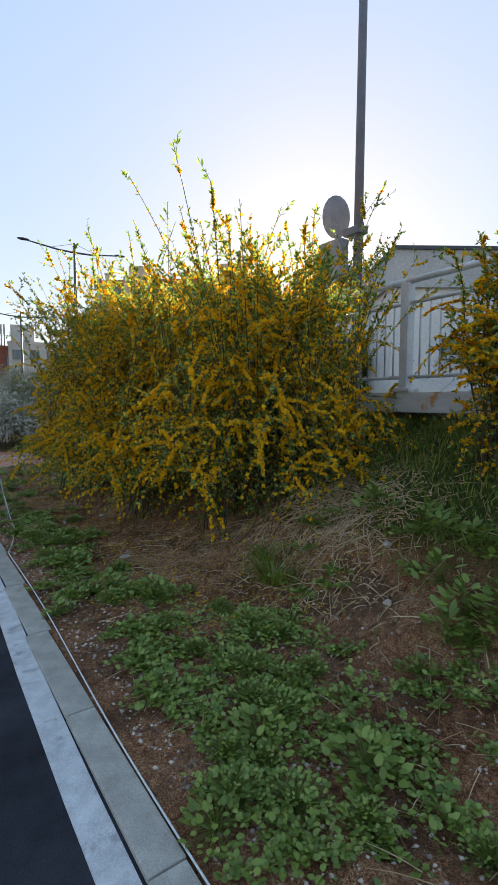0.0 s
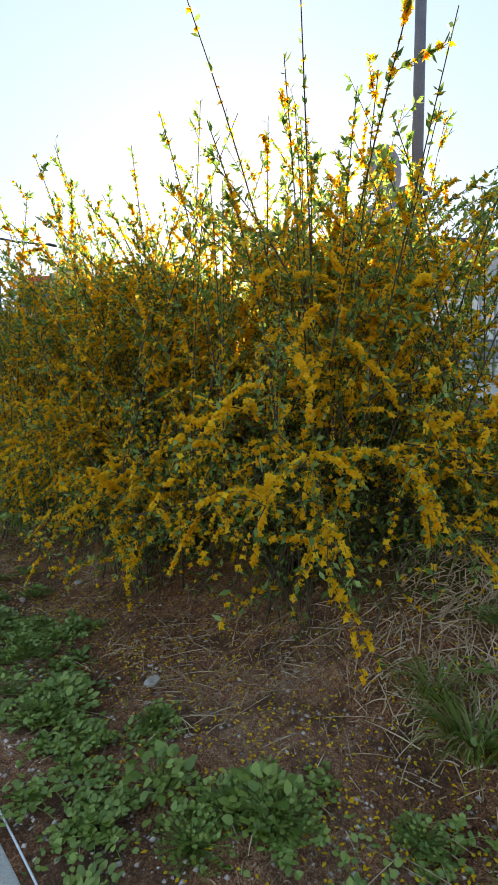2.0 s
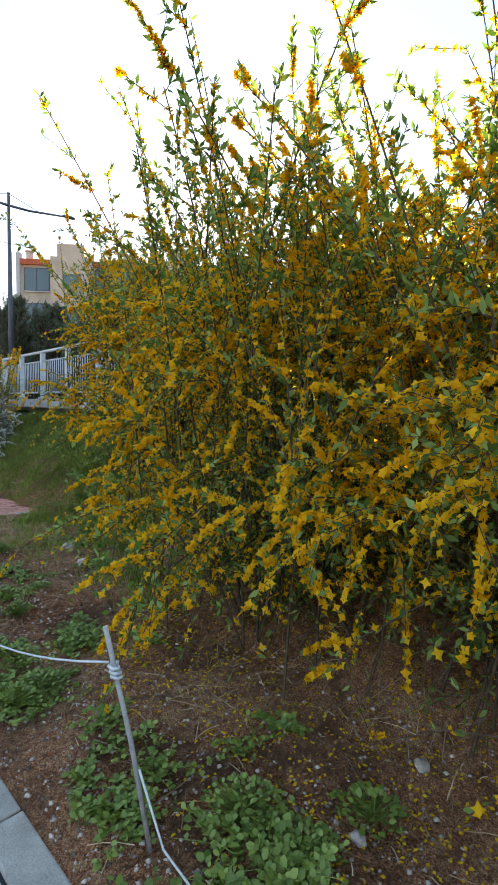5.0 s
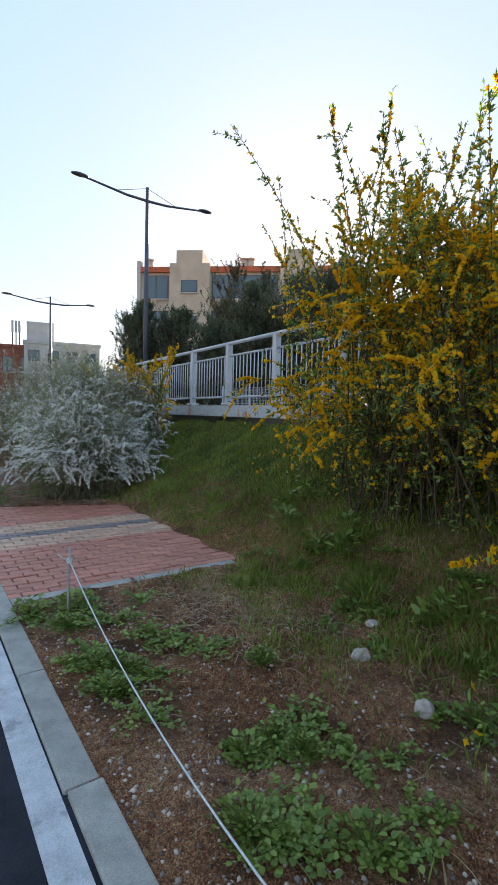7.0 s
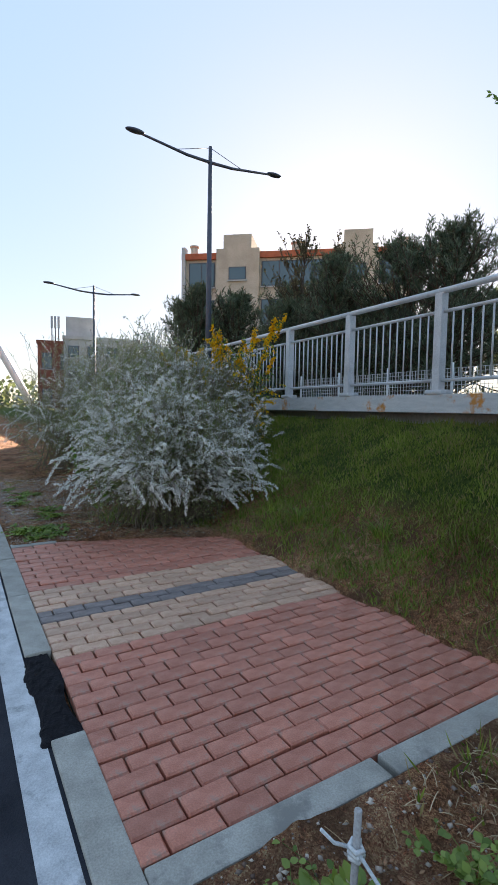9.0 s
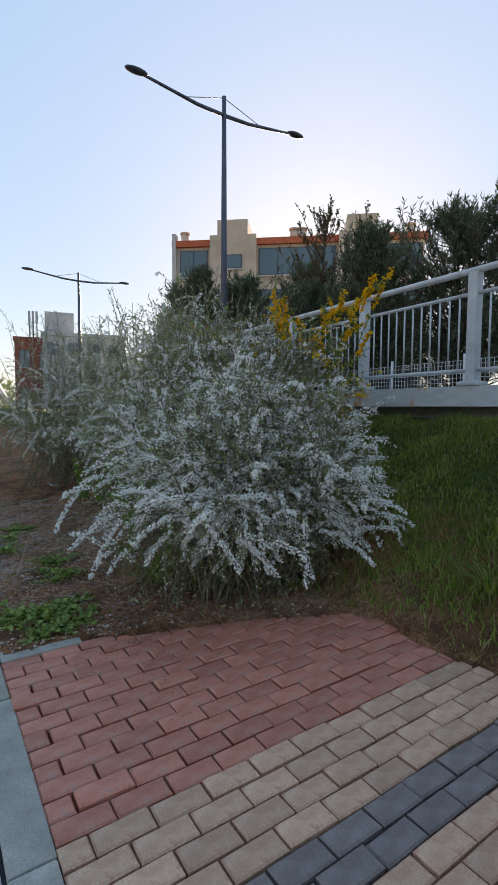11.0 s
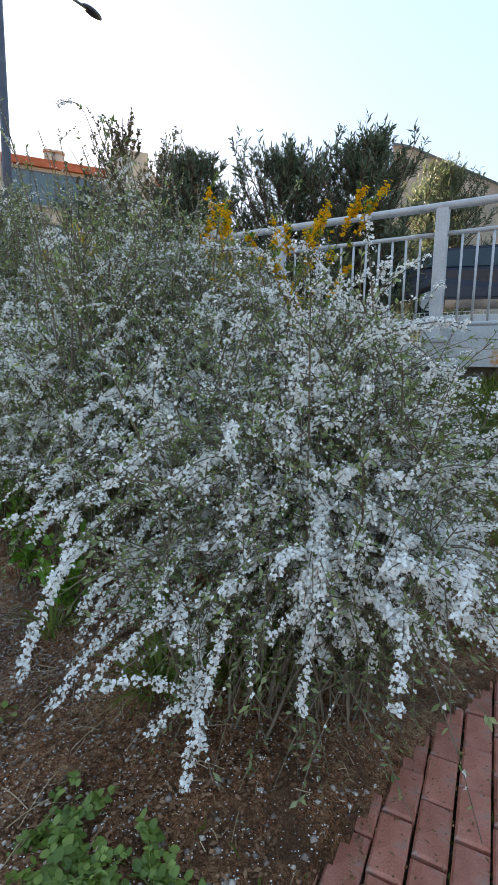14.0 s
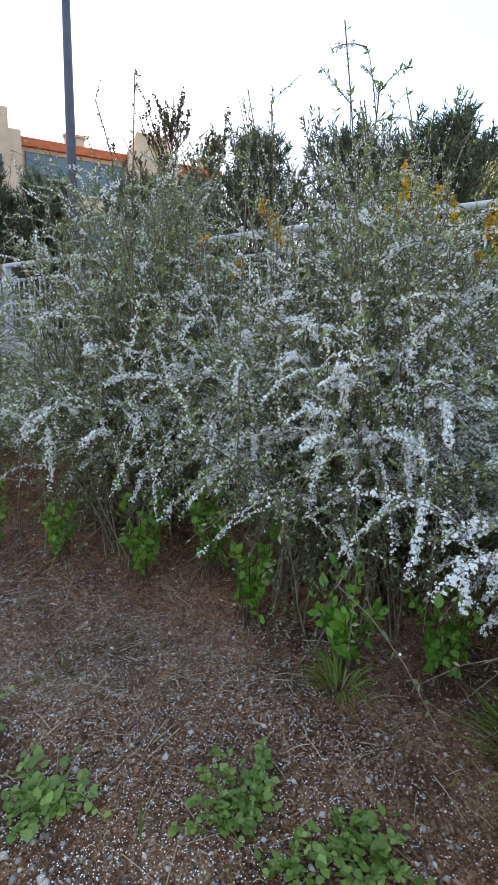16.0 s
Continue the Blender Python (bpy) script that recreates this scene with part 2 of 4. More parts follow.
def tube_bm(points, radii, sides=10, bm=None):
    bm = bm or bmesh.new()
    rings, pts = [], [Vector(p) for p in points]
    for i, p in enumerate(pts):
        d = (pts[min(i + 1, len(pts) - 1)] - pts[max(i - 1, 0)]).normalized()
        a = d.orthogonal().normalized() if i == 0 else (a - d * a.dot(d)).normalized()
        b = d.cross(a)
        r = radii[i] if isinstance(radii, (list, tuple)) else radii
        rings.append([bm.verts.new(p + (a * math.cos(k * math.tau / sides) + b * math.sin(k * math.tau / sides)) * r) for k in range(sides)])
    for r0, r1 in zip(rings, rings[1:]):
        for k in range(sides):
            f = bm.faces.new((r0[k], r0[(k + 1) % sides], r1[(k + 1) % sides], r1[k]))
            f.smooth = True
    bm.faces.new(rings[0][::-1]), bm.faces.new(rings[-1])
    return bm


def unit(v):
    return v / np.maximum(np.linalg.norm(v, axis=-1, keepdims=True), 1e-9)


def tubes(paths, r0, r1, sides=3):
    """paths (n,k,3): thin tapered stems. r0, r1 (n,)."""
    n, k, _ = paths.shape
    t = unit(np.gradient(paths, axis=1))
    ref = np.broadcast_to(np.array([0.3, 0.5, 0.81]), t.shape)
    a = unit(np.cross(t, ref))
    b = np.cross(t, a)
    s = np.linspace(0, 1, k)[None, :, None]
    r = r0[:, None, None] * (1 - s) + r1[:, None, None] * s
    ang = np.arange(sides) * math.tau / sides
    v = paths[:, :, None] + r[:, :, None] * (a[:, :, None] * np.cos(ang)[None, None, :, None] + b[:, :, None] * np.sin(ang)[None, None, :, None])
    idx = np.arange(n * k * sides).reshape(n, k, sides)
    nx = np.roll(idx, -1, axis=2)
    f = np.stack([idx[:, :-1], nx[:, :-1], nx[:, 1:], idx[:, 1:]], axis=-1).reshape(-1, 4)
    return v.reshape(-1, 3), f


def blades(p, way, length, width, up, fold=0.25):
    """Diamond leaves: from p along way; up: rough normal. Returns verts and quads."""
    n = len(p)
    side = unit(np.cross(way, up))
    nor = np.cross(side, way)
    L, W = np.reshape(length, (-1, 1)), np.reshape(width, (-1, 1))
    mid = p + way * L * 0.45
    v = np.stack([p, mid + side * W + nor * W * fold, p + way * L, mid - side * W + nor * W * fold], axis=1).reshape(-1, 3)
    return v, np.arange(4 * n).reshape(n, 4)


def join(sets):
    vs, fs, o = [], [], 0
    for v, f in sets:
        vs.append(v)
        fs.append(f + o)
        o += len(v)
    return np.concatenate(vs), np.concatenate(fs)


def rand_dir(n, g):
    return unit(g.normal(size=(n, 3)))


# ---- the lie of the land ----
def smooth(a, b, x):
    t = np.clip((x - a) / (b - a), 0, 1)
    return t * t * (3 - 2 * t)


def paved_to(y):
    """How far from the kerb the bricks are clear of soil."""
    y = np.asarray(y, float)
    return 2.03 - 0.55 * smooth(3.15, 3.5, y) - 1.0 * smooth(3.4, 3.8, y)


def in_paving(x, y):
    return (x < paved_to(y) + 0.03 * np.sin(9 * y)) & (y > -0.13) & (y < 3.82)


LATTICE = np.random.default_rng(61).random((128, 128))


def lumps(x, y, per_metre):
    """Smooth uneven relief, -0.5 to 0.5, with so many lumps to the metre."""
    u, v = x * per_metre + 37.3 * per_metre, y * per_metre + 51.7 * per_metre
    i, j = np.floor(u).astype(int), np.floor(v).astype(int)
    a, b = smooth(0, 1, u - i), smooth(0, 1, v - j)
    i0, i1, j0, j1 = i % 128, (i + 1) % 128, j % 128, (j + 1) % 128
    return (LATTICE[i0, j0] * (1 - a) + LATTICE[i1, j0] * a) * (1 - b) + (LATTICE[i0, j1] * (1 - a) + LATTICE[i1, j1] * a) * b - 0.5


def land(x, y):
    """Height of the soil: flat verge behind the kerb, then the bank up to the walkway."""
    x, y = np.asarray(x, float), np.asarray(y, float)
    foot = 2.05 - 0.7 * smooth(-2.2, -4.5, y) - 0.6 * smooth(4.2, 6.0, y)
    top = 4.33 + 0.06 * (y - 4)
    top = np.clip(top, 3.2, 4.6)
    z = 1.22 * np.clip((x - foot) / (top - foot), 0, 1) ** 1.15
    z = z + 0.022 * np.sin(3.1 * x + 1.3 * y) * np.sin(2.3 * y - x) * smooth(0.05, 0.7, x)
    z = z + 0.012 * np.sin(9.1 * x + 4 * y) * np.sin(8.3 * y - 3 * x) * smooth(0.05, 0.5, x)
    z = z + (0.05 * lumps(x, y, 2.3) + 0.04 * lumps(x, y, 6.1) + 0.034 * np.abs(lumps(x, y, 13.0)) + 0.016 * lumps(x, y, 21.0)) * smooth(0.0, 0.4, x) * smooth(4.4, 4.0, x)
    z = z + 0.16 * np.exp(-(((x - 2.1) / 0.7) ** 2 + ((y + 8.9) / 0.8) ** 2))
    z = np.where(in_paving(x, y), -0.06, np.maximum(z, np.where((y > -0.3) & (y < 4.2) & (x < 2.5) & (x > 0.02), 0.012, -1)))
    return np.where(x < -0.045, -0.12, z)


xs = np.concatenate([[-400, -150, -60, -30, -16, -0.16], [-0.046, -0.045, 0.0], np.arange(0.05, 2.6, 0.025), np.arange(2.6, 4.45, 0.05), [5, 7, 10, 15, 25, 45, 90, 180, 400]])
ys = np.concatenate([[-400, -150, -60, -30, -20], np.arange(-16, -12.4, 0.06), np.arange(-12.4, 9, 0.028), np.arange(9, 13, 0.06), [14, 17, 22, 30, 45, 80, 160, 400]])
gx, gy = np.meshgrid(xs, ys)
gz = land(gx, gy)
ii = np.arange(gx.size).reshape(gx.shape)
quads = np.stack([ii[:-1, :-1], ii[:-1, 1:], ii[1:, 1:], ii[1:, :-1]], axis=-1).reshape(-1, 4)
ground = new("ground", mesh_arrays("ground", np.stack([gx, gy, gz], -1).reshape(-1, 3), quads, M["soil"], True))
tagged(ground, "brown gravelly soil verge rising to a grassy bank", "ground", kind="structure")

road = part("road", box_bm(-15.9, -0.1, -300, 300, -0.2, -0.014), M["asphalt"])
tagged(road, "dark fresh asphalt road surface", "road", kind="structure")


def kerb_x(y):
    """The kerb bows slightly towards the road at its near end."""
    return -0.05 * float(smooth(-7.2, -10.2, y))


bm = bmesh.new()
rows = [[bm.verts.new((kerb_x(y) + x, y, z)) for x, z in ((-0.268, -0.03), (-0.268, -0.0105), (-0.15, -0.0105), (-0.15, -0.03))] for y in (-120, -10.2, -9.2, -8.2, -7.2, 150)]
for r0, r1 in zip(rows, rows[1:]):
    for k in range(3):
        bm.faces.new((r0[k], r0[k + 1], r1[k + 1], r1[k]))
bmesh.ops.recalc_face_normals(bm, faces=bm.faces)
line = part("road_marking", bm, M["paint"])
tagged(line, "worn white painted edge line on asphalt", "road marking", kind="structure")


# ---- kerb ----
kerb = thing("kerb", (0, 0, 0), "grey concrete kerb stones in a row beside the road", "kerb", kind="structure")
stone_bm = box_bm(-0.138, -0.002, 0.004, 0.946, -0.18, 0.006, bevel=0.008)
stone_me = bpy.data.meshes.new("kerb_stone")
stone_bm.to_mesh(stone_me)
stone_bm.free()
stone_me.materials.append(M["concrete"])
g = np.random.default_rng(3)
for y in [0.73 - 0.95 * (k + 1) for k in range(30)] + [1.5 + 0.95 * k for k in range(50)]:
    st = part("kerb_stone", stone_me, None, kerb)
    st.matrix_local = pose(kerb_x(y) + g.normal(0, 0.002), y, g.normal(0, 0.002), 0, 0, g.normal(0, 0.12))

# tar patch where a kerb stone is missing
g = np.random.default_rng(5)
bm = bmesh.new()
bmesh.ops.create_grid(bm, x_segments=10, y_segments=28, size=0.5)
for v in bm.verts:
    a, b = v.co.x * 2, v.co.y * 2
    edge = max(abs(a), abs(b))
    v.co = Vector((-0.085 + a * (0.075 + 0.015 * math.sin(b * 5)), 1.11 + b * 0.415, 0.0 - 0.012 * edge ** 4 + 0.008 * noise.noise(Vector((a * 6, b * 9, 0)))))
patch = part("asphalt_patch", bm, M["tar"])
tagged(patch, "black lumpy tar filling a gap in the kerb", "asphalt patch", kind="structure")


# ---- paved apron ----
paving = thing("pavement", (0, 0, 0), "red brick paving with sand and grey bands", "pavement", kind="structure")
bed = part("bedding", box_bm(0.0, 1.95, -0.02, 3.72, -0.1, -0.045), M["sand"], paving)
for x0, x1, y0, y1 in ((0.004, 0.93, -0.125, -0.006), (0.965, 1.96, -0.128, -0.008), (0.004, 0.42, 3.765, 3.885)):
    part("edge_strip", box_bm(x0, x1, y0, y1, -0.15, 0.006, bevel=0.008), M["concrete"], paving)


def brick_mesh(name, length, material):
    bm = box_bm(-length / 2 + 0.004, length / 2 - 0.004, -0.046, 0.046, -0.05, 0.0)
    es = [e for e in bm.edges if all(v.co.z > -0.001 for v in e.verts)]
    bmesh.ops.bevel(bm, geom=es, offset=0.007, segments=1, affect="EDGES")
    me = bpy.data.meshes.new(name)
    bm.to_mesh(me)
    bm.free()
    me.materials.append(material)
    return me


BRICKS = {(k, half): brick_mesh("brick", 0.1 if half else 0.2, M["brick_" + k]) for k in ("red", "pale", "grey") for half in (0, 1)}


def lay_bricks():
    g = np.random.default_rng(11)
    for row in range(38):
        yc = 0.05 + row * 0.0995
        kind = "red" if row < 14 or row > 24 else "grey" if row in (19, 20) else "pale"
        start = -0.004 if row % 2 else -0.104
        for c in range(12):
            x0 = start + c * 0.2
            half = x0 < -0.01
            x0, x1 = max(x0, -0.004), x0 + 0.2
            if x0 > float(paved_to(yc)) + 0.08 or x1 > 2.25:
                continue
            ob = part("brick", BRICKS[kind, int(half)], None, paving)
            ob.matrix_local = pose((x0 + x1) / 2 + g.normal(0, 0.0012), yc + g.normal(0, 0.0012), g.normal(0, 0.003), g.normal(0, 0.9), g.normal(0, 0.7), g.normal(0, 0.6))


# ---- walkway with railing ----
def rail_x(y):
    return 4.39 + 0.06 * (y - 4)


RAIL_TURN = math.degrees(math.atan(0.06))
deck = thing("walkway_deck", (rail_x(4) - 0.07, 4, 0), "grey painted steel walkway deck with rusty edge", "walkway", kind="structure", turn=-RAIL_TURN)
part("fascia", box_bm(0, 0.05, -26, 9.3, 1.36, 1.57, bevel=0.004), M["fascia"], deck, "grey painted steel edge with rust stains")
part("floor_slab", box_bm(0.05, 2.4, -26, 9.3, 1.4, 1.55), M["wall_grey"], deck)
part("under_wall", box_bm(0.5, 0.7, -26, 9.3, 0.9, 1.4), M["wall_grey"], deck)


def railing_bay():
    """One bay of the railing, along -y from its post, at deck height."""
    t = thing("railing_bay", (0, 0, 0), "light grey painted steel railing bay with upright bars", "railing", "railing bays along the walkway")
    w = 1.57
    bm = box_bm(-0.05, 0.05, -0.05, 0.05, 0, 1.135)
    part("post", bm, M["rail"], t)
    bm = box_bm(-0.09, 0.09, -0.12, 0.12, 0, 0.05, bevel=0.02)
    part("post_base", bm, M["rail"], t)
    part("top_rail", tube_bm([(0, 0.0, 1.16), (0, -w, 1.16)], 0.034), M["rail"], t)
    part("upper_rail", tube_bm([(0, -0.05, 0.93), (0, -w + 0.05, 0.93)], 0.02, 8), M["rail"], t)
    part("lower_rail", tube_bm([(0, -0.05, 0.16), (0, -w + 0.05, 0.16)], 0.02, 8), M["rail"], t)
    bar = bpy.data.meshes.new("bar")
    b = tube_bm([(0, 0, 0.165), (0, 0, 0.92)], 0.0105, 6)
    b.to_mesh(bar)
    b.free()
    bar.materials.append(M["rail"])
    for k in range(11):
        part("bar", bar, None, t).location = (0, -0.05 - (w - 0.1) * (k + 1) / 12, 0)
    return t


bay = railing_bay()
BAYS = [5.48 + 1.57 * 5 - 1.57 * k for k in range(18)]
bay.matrix_world = pose(rail_x(BAYS[0]), BAYS[0], 1.57, 0, 0, -RAIL_TURN)
for yy in BAYS[1:]:
    copy_thing(bay, pose(rail_x(yy), yy, 1.57, 0, 0, -RAIL_TURN))


def mesh_fence(place, length, turn):
    t = thing("mesh_fence", place, "low white welded wire mesh fence", "fence", turn=turn)
    bm = bmesh.new()
    n = int(length / 0.075)
    for k in range(n):
        box(bm, -0.003, 0.003, -k * 0.075 - 0.003, -k * 0.075 + 0.003, 0, 0.85)
    for k in range(12):
        box(bm, 0.003, 0.008, -length, 0, 0.04 + k * 0.073, 0.046 + k * 0.073)
    part("wire_mesh", bm, M["wall_white"], t)
    for k in range(int(length / 1.6) + 1):
        part("post", tube_bm([(0.03, -k * 1.6, -0.2), (0.03, -k * 1.6, 0.95)], 0.024, 8), M["wall_white"], t)


mesh_fence((7.4, 9.0, 1.3), 11.5, -4)


# ---- street lamps, mirror pole ----
def street_lamp(place, top, cross, label):
    t = thing("street_lamp", place, label, "street lamp", "street lamps along the road")
    h = top - place[2]
    c = cross - place[2]
    part("pole", tube_bm([(0, 0, 0), (0, 0, h * 0.5), (0, 0, h)], [0.09, 0.075, 0.05], 12), M["lamp_steel"], t)
    part("base_plate", box_bm(-0.2, 0.2, -0.2, 0.2, 0, 0.03, bevel=0.006), M["lamp_steel"], t)
    for s in (-1, 1):
        arm = part("arm", tube_bm([(0, 0, c - 0.02), (s * 0.7, 0, c), (s * 1.4, 0, c + 0.09), (s * 2.02, 0, c + 0.17)], [0.045, 0.04, 0.034, 0.03], 8), M["lamp_steel"], t)
        part("stay", tube_bm([(0, 0, h - 0.03), (s * 1.05, 0, c + 0.045)], 0.009, 5), M["lamp_steel"], t)
        bm = bmesh.new()
        bmesh.ops.create_uvsphere(bm, u_segments=16, v_segments=8, radius=1, matrix=Matrix.Translation((s * 2.14, 0, c + 0.19)) @ Matrix.Diagonal((0.26, 0.11, 0.055, 1)))
        for f in bm.faces:
            f.smooth = True
        part("lamp_head", bm, M["lamp_steel"], t)
    return t


street_lamp((5.82, 11.28, 1.15), 8.6, 8.2, "tall dark steel street lamp with two stayed arms")
street_lamp((5.8, 24.2, 0.5), 7.45, 7.1, "distant dark steel street lamp with two arms")

mp = thing("mirror_pole", (4.35, -7.27, 1.55), "grey steel pole carrying a round traffic mirror and a board", "pole")
part("pole", tube_bm([(0, 0, 0), (0, 0, 7.5)], [0.065, 0.05], 12), M["pole_grey"], mp)
bm = bmesh.new()
bmesh.ops.create_uvsphere(bm, u_segments=24, v_segments=10, radius=1, matrix=Matrix.Translation((-0.12, 0.30, 2.45)) @ pose(0, 0, 0, 0, 0, -25) @ Matrix.Diagonal((0.2, 0.07, 0.29, 1)))
part("mirror", bm, M["mirror_back"], mp, "round traffic mirror seen from behind")
part("sign_board", box_bm(-0.26, -0.1, 0.08, 0.5, 1.62, 2.1, bevel=0.01), M["mirror_back"], mp, "square grey board")
part("clamp", box_bm(-0.09, 0.09, -0.09, 0.2, 2.16, 2.26, bevel=0.01), M["pole_grey"], mp)


# ---- shrubs ----
def bezier(a, c, b, k):
    s = np.linspace(0, 1, k)[None, :, None]
    return a[:, None] * (1 - s) ** 2 + 2 * c[:, None] * s * (1 - s) + b[:, None] * s ** 2


def pick(paths, n, g, low=0.0, weight=None):
    """n random points along the paths with their tangents."""
    m, k, _ = paths.shape
    i = g.choice(m, n, p=weight) if weight is not None else g.integers(0, m, n)
    s = (low + (1 - low) * g.random(n)) * (k - 1)
    j = np.minimum(s.astype(int), k - 2)
    w = (s - j)[:, None]
    p = paths[i, j] * (1 - w) + paths[i, j + 1] * w
    return p, unit(paths[i, j + 1] - paths[i, j]), i


def crossed(p, axis, length, width, g):
    """Open flowers: two long diamonds crossing at the centre."""
    a = unit(np.cross(axis, rand_dir(len(p), g)))
    c = np.cross(axis, a)
    L = np.reshape(length, (-1, 1))
    return [blades(p - way * L * 0.9, way, 1.8 * length, width, axis, 0.5) for way in (a, c)]


def florets(p, axis, size, g):
    """Tiny round flowers, each one cupped face."""
    a = unit(np.cross(axis, rand_dir(len(p), g)))
    c = np.cross(axis, a)
    r = np.reshape(size, (-1, 1))
    v = np.stack([p + a * r, p + c * r + axis * r * 0.3, p - a * r, p - c * r + axis * r * 0.3], 1).reshape(-1, 3)
    return [(v, np.arange(4 * len(p)).reshape(-1, 4))]


def shrub(name, place, size, style, seed, label, stems=110, twigs=9, leaves=16000, flowers=10000, shoots=12, low_el=-8, flower_low=0.0, tips=()):
    g = np.random.default_rng(seed)
    rx, ry, h = size
    t = thing(name, place, label, "shrub", kind="")
    az, el = g.random(stems) * math.tau, np.radians(low_el + (88 - low_el) * g.random(stems) ** style["low"])
    rad = 0.74 + 0.28 * g.random(stems)
    base = np.stack([0.22 * rx * g.normal(size=stems), 0.22 * ry * g.normal(size=stems), np.zeros(stems) - 0.05], 1)
    tip = np.stack([np.cos(az) * np.cos(el) * rx, np.sin(az) * np.cos(el) * ry, 0.28 * h + np.sin(el) * 0.72 * h], 1) * np.stack([rad, rad, 0.8 + 0.3 * g.random(stems)], 1)
    tip[:, 2] = np.maximum(tip[:, 2], style["tip_z"] + 0.34 * g.random(stems))
    ctrl = base * 0.6 + tip * np.array([0.42, 0.42, 0.45])[None] + np.stack([np.zeros(stems)] * 2 + [h * (style["arch"] + 0.22 * g.random(stems))], 1)
    main = bezier(base, ctrl, tip, 10)
    sway = np.cumsum(g.normal(0, style["sway"], (stems, 10, 3)), axis=1)
    main += sway - sway[:, :1]
    main[:, :, :2] *= np.minimum(1, 1.02 / np.maximum(np.hypot(main[:, :, 0] / rx, main[:, :, 1] / ry), 0.01))[:, :, None]
    main[:, 1:, 2] = np.maximum(main[:, 1:, 2], 0.03)
    # long whips that stand above the mass
    sb = main[g.integers(0, stems, shoots), 6]
    sa = g.random(shoots) * math.tau
    shoot_lean = (0.3 + 1.3 * g.random(shoots)) * min(1, rx / 1.3) * style["lean"]
    stip = sb + np.stack([np.cos(sa) * shoot_lean, np.sin(sa) * shoot_lean, h * 0.95 - sb[:, 2] + h * (0.02 + style["whip_h"] * g.random(shoots) ** 1.4)], 1)
    whip = bezier(sb, sb * 0.5 + stip * 0.5 + np.stack([-0.12 * np.cos(sa), -0.12 * np.sin(sa), 0.1 + 0 * sa], 1), stip, 10)
    if tips:
        # a few whips that reach well out of the mass, to places in the world
        end = np.array(tips, float) - np.array(place, float)
        start = end * np.array([0.35, 0.35, 0.3])
        whip = np.concatenate([whip, bezier(start, start * 0.45 + end * 0.55 + np.array([0, 0, 0.12]), end, 10)])
        shoots += len(tips)
    ns = shoots * style["side"]
    p, tan, _ = pick(whip, ns, g, 0.1)
    ln = (0.05 + 0.2 * g.random(ns) ** 1.5)[:, None]
    end = p + unit(tan * 0.9 + rand_dir(ns, g) * 0.75) * ln
    side = bezier(p, (p + end) / 2 + rand_dir(ns, g) * 0.01, end, 4)
    n = stems * twigs
    p, tan, _ = pick(main, n, g, style["from"])
    out = unit(p - np.array([0, 0, 0.3 * h]))
    way = unit(tan * 0.4 + rand_dir(n, g) * 1.0 + out * 0.4)
    ln = (0.16 + 0.4 * g.random(n))[:, None] * style["twig"]
    droop = np.stack([np.zeros(n), np.zeros(n), -ln[:, 0] * style["droop"]], 1)
    tw = bezier(p, p + way * ln * 0.6 + droop * -0.15, p + way * ln + droop, 4)
    tw[:, :, 2] = np.maximum(tw[:, :, 2], 0.02)
    v1 = tubes(main, np.full(stems, style["stem"]), np.full(stems, 0.003), 4)
    v2 = tubes(tw, np.full(n, 0.0025), np.full(n, 0.0012), 3)
    v3 = tubes(whip, np.full(shoots, 0.006), np.full(shoots, 0.002), 4)
    part("framework", mesh_arrays("framework", *join([v1, v2, v3, tubes(side, np.full(ns, 0.002), np.full(ns, 0.001), 3)]), M[style["bark"]]), None, t)
    # leaves
    a = int(leaves * 0.8)
    b = leaves - a
    whip_n = int(shoots * style["whip_lf"])
    sets = [pick(tw, a, g)[:2], pick(main, b, g, 0.2)[:2], pick(whip, whip_n, g)[:2], pick(side, int(ns * style["side_lf"]), g, 0.1)[:2]]
    P, T = np.concatenate([s[0] for s in sets]), np.concatenate([s[1] for s in sets])
    way = unit(T * 0.7 + rand_dir(len(P), g) * 0.8 + np.array([0, 0, 0.15]))
    L = style["leaf"] * (0.6 + 0.8 * g.random(len(P)))
    L[a + b:] *= 0.85
    part("foliage", mesh_arrays("foliage", *blades(P, way, L, L * style["leaf_w"], rand_dir(len(P), g)), M[style["leaf_mat"]]), None, t)
    # flowers gather on some twigs
    shell = np.sqrt((tw[:, 3, 0] / rx) ** 2 + (tw[:, 3, 1] / ry) ** 2 + (tw[:, 3, 2] / h) ** 2)
    w = g.random(n) ** style["conc"] * (0.12 + smooth(0.55, 0.95, shell)) * (1 + 0.8 * smooth(0.1 * h, 0.5 * h, tw[:, 2, 2]) * style["top_bias"])
    w = w / w.sum()
    fp, ft, _ = pick(tw, int(flowers * 0.94), g, 0.0, w)
    fm, mt, _ = pick(main, int(flowers * 0.05), g, 0.5)
    fw = pick(whip, int(shoots * style["whip_fl"]), g, style["whip_from"])[0]
    sw = g.random(ns) ** 5
    fw = np.concatenate([fw, pick(side, int(ns * style["side_fl"]), g, 0.0, sw / sw.sum())[0]])
    sp, sn = style["sprays"], 0
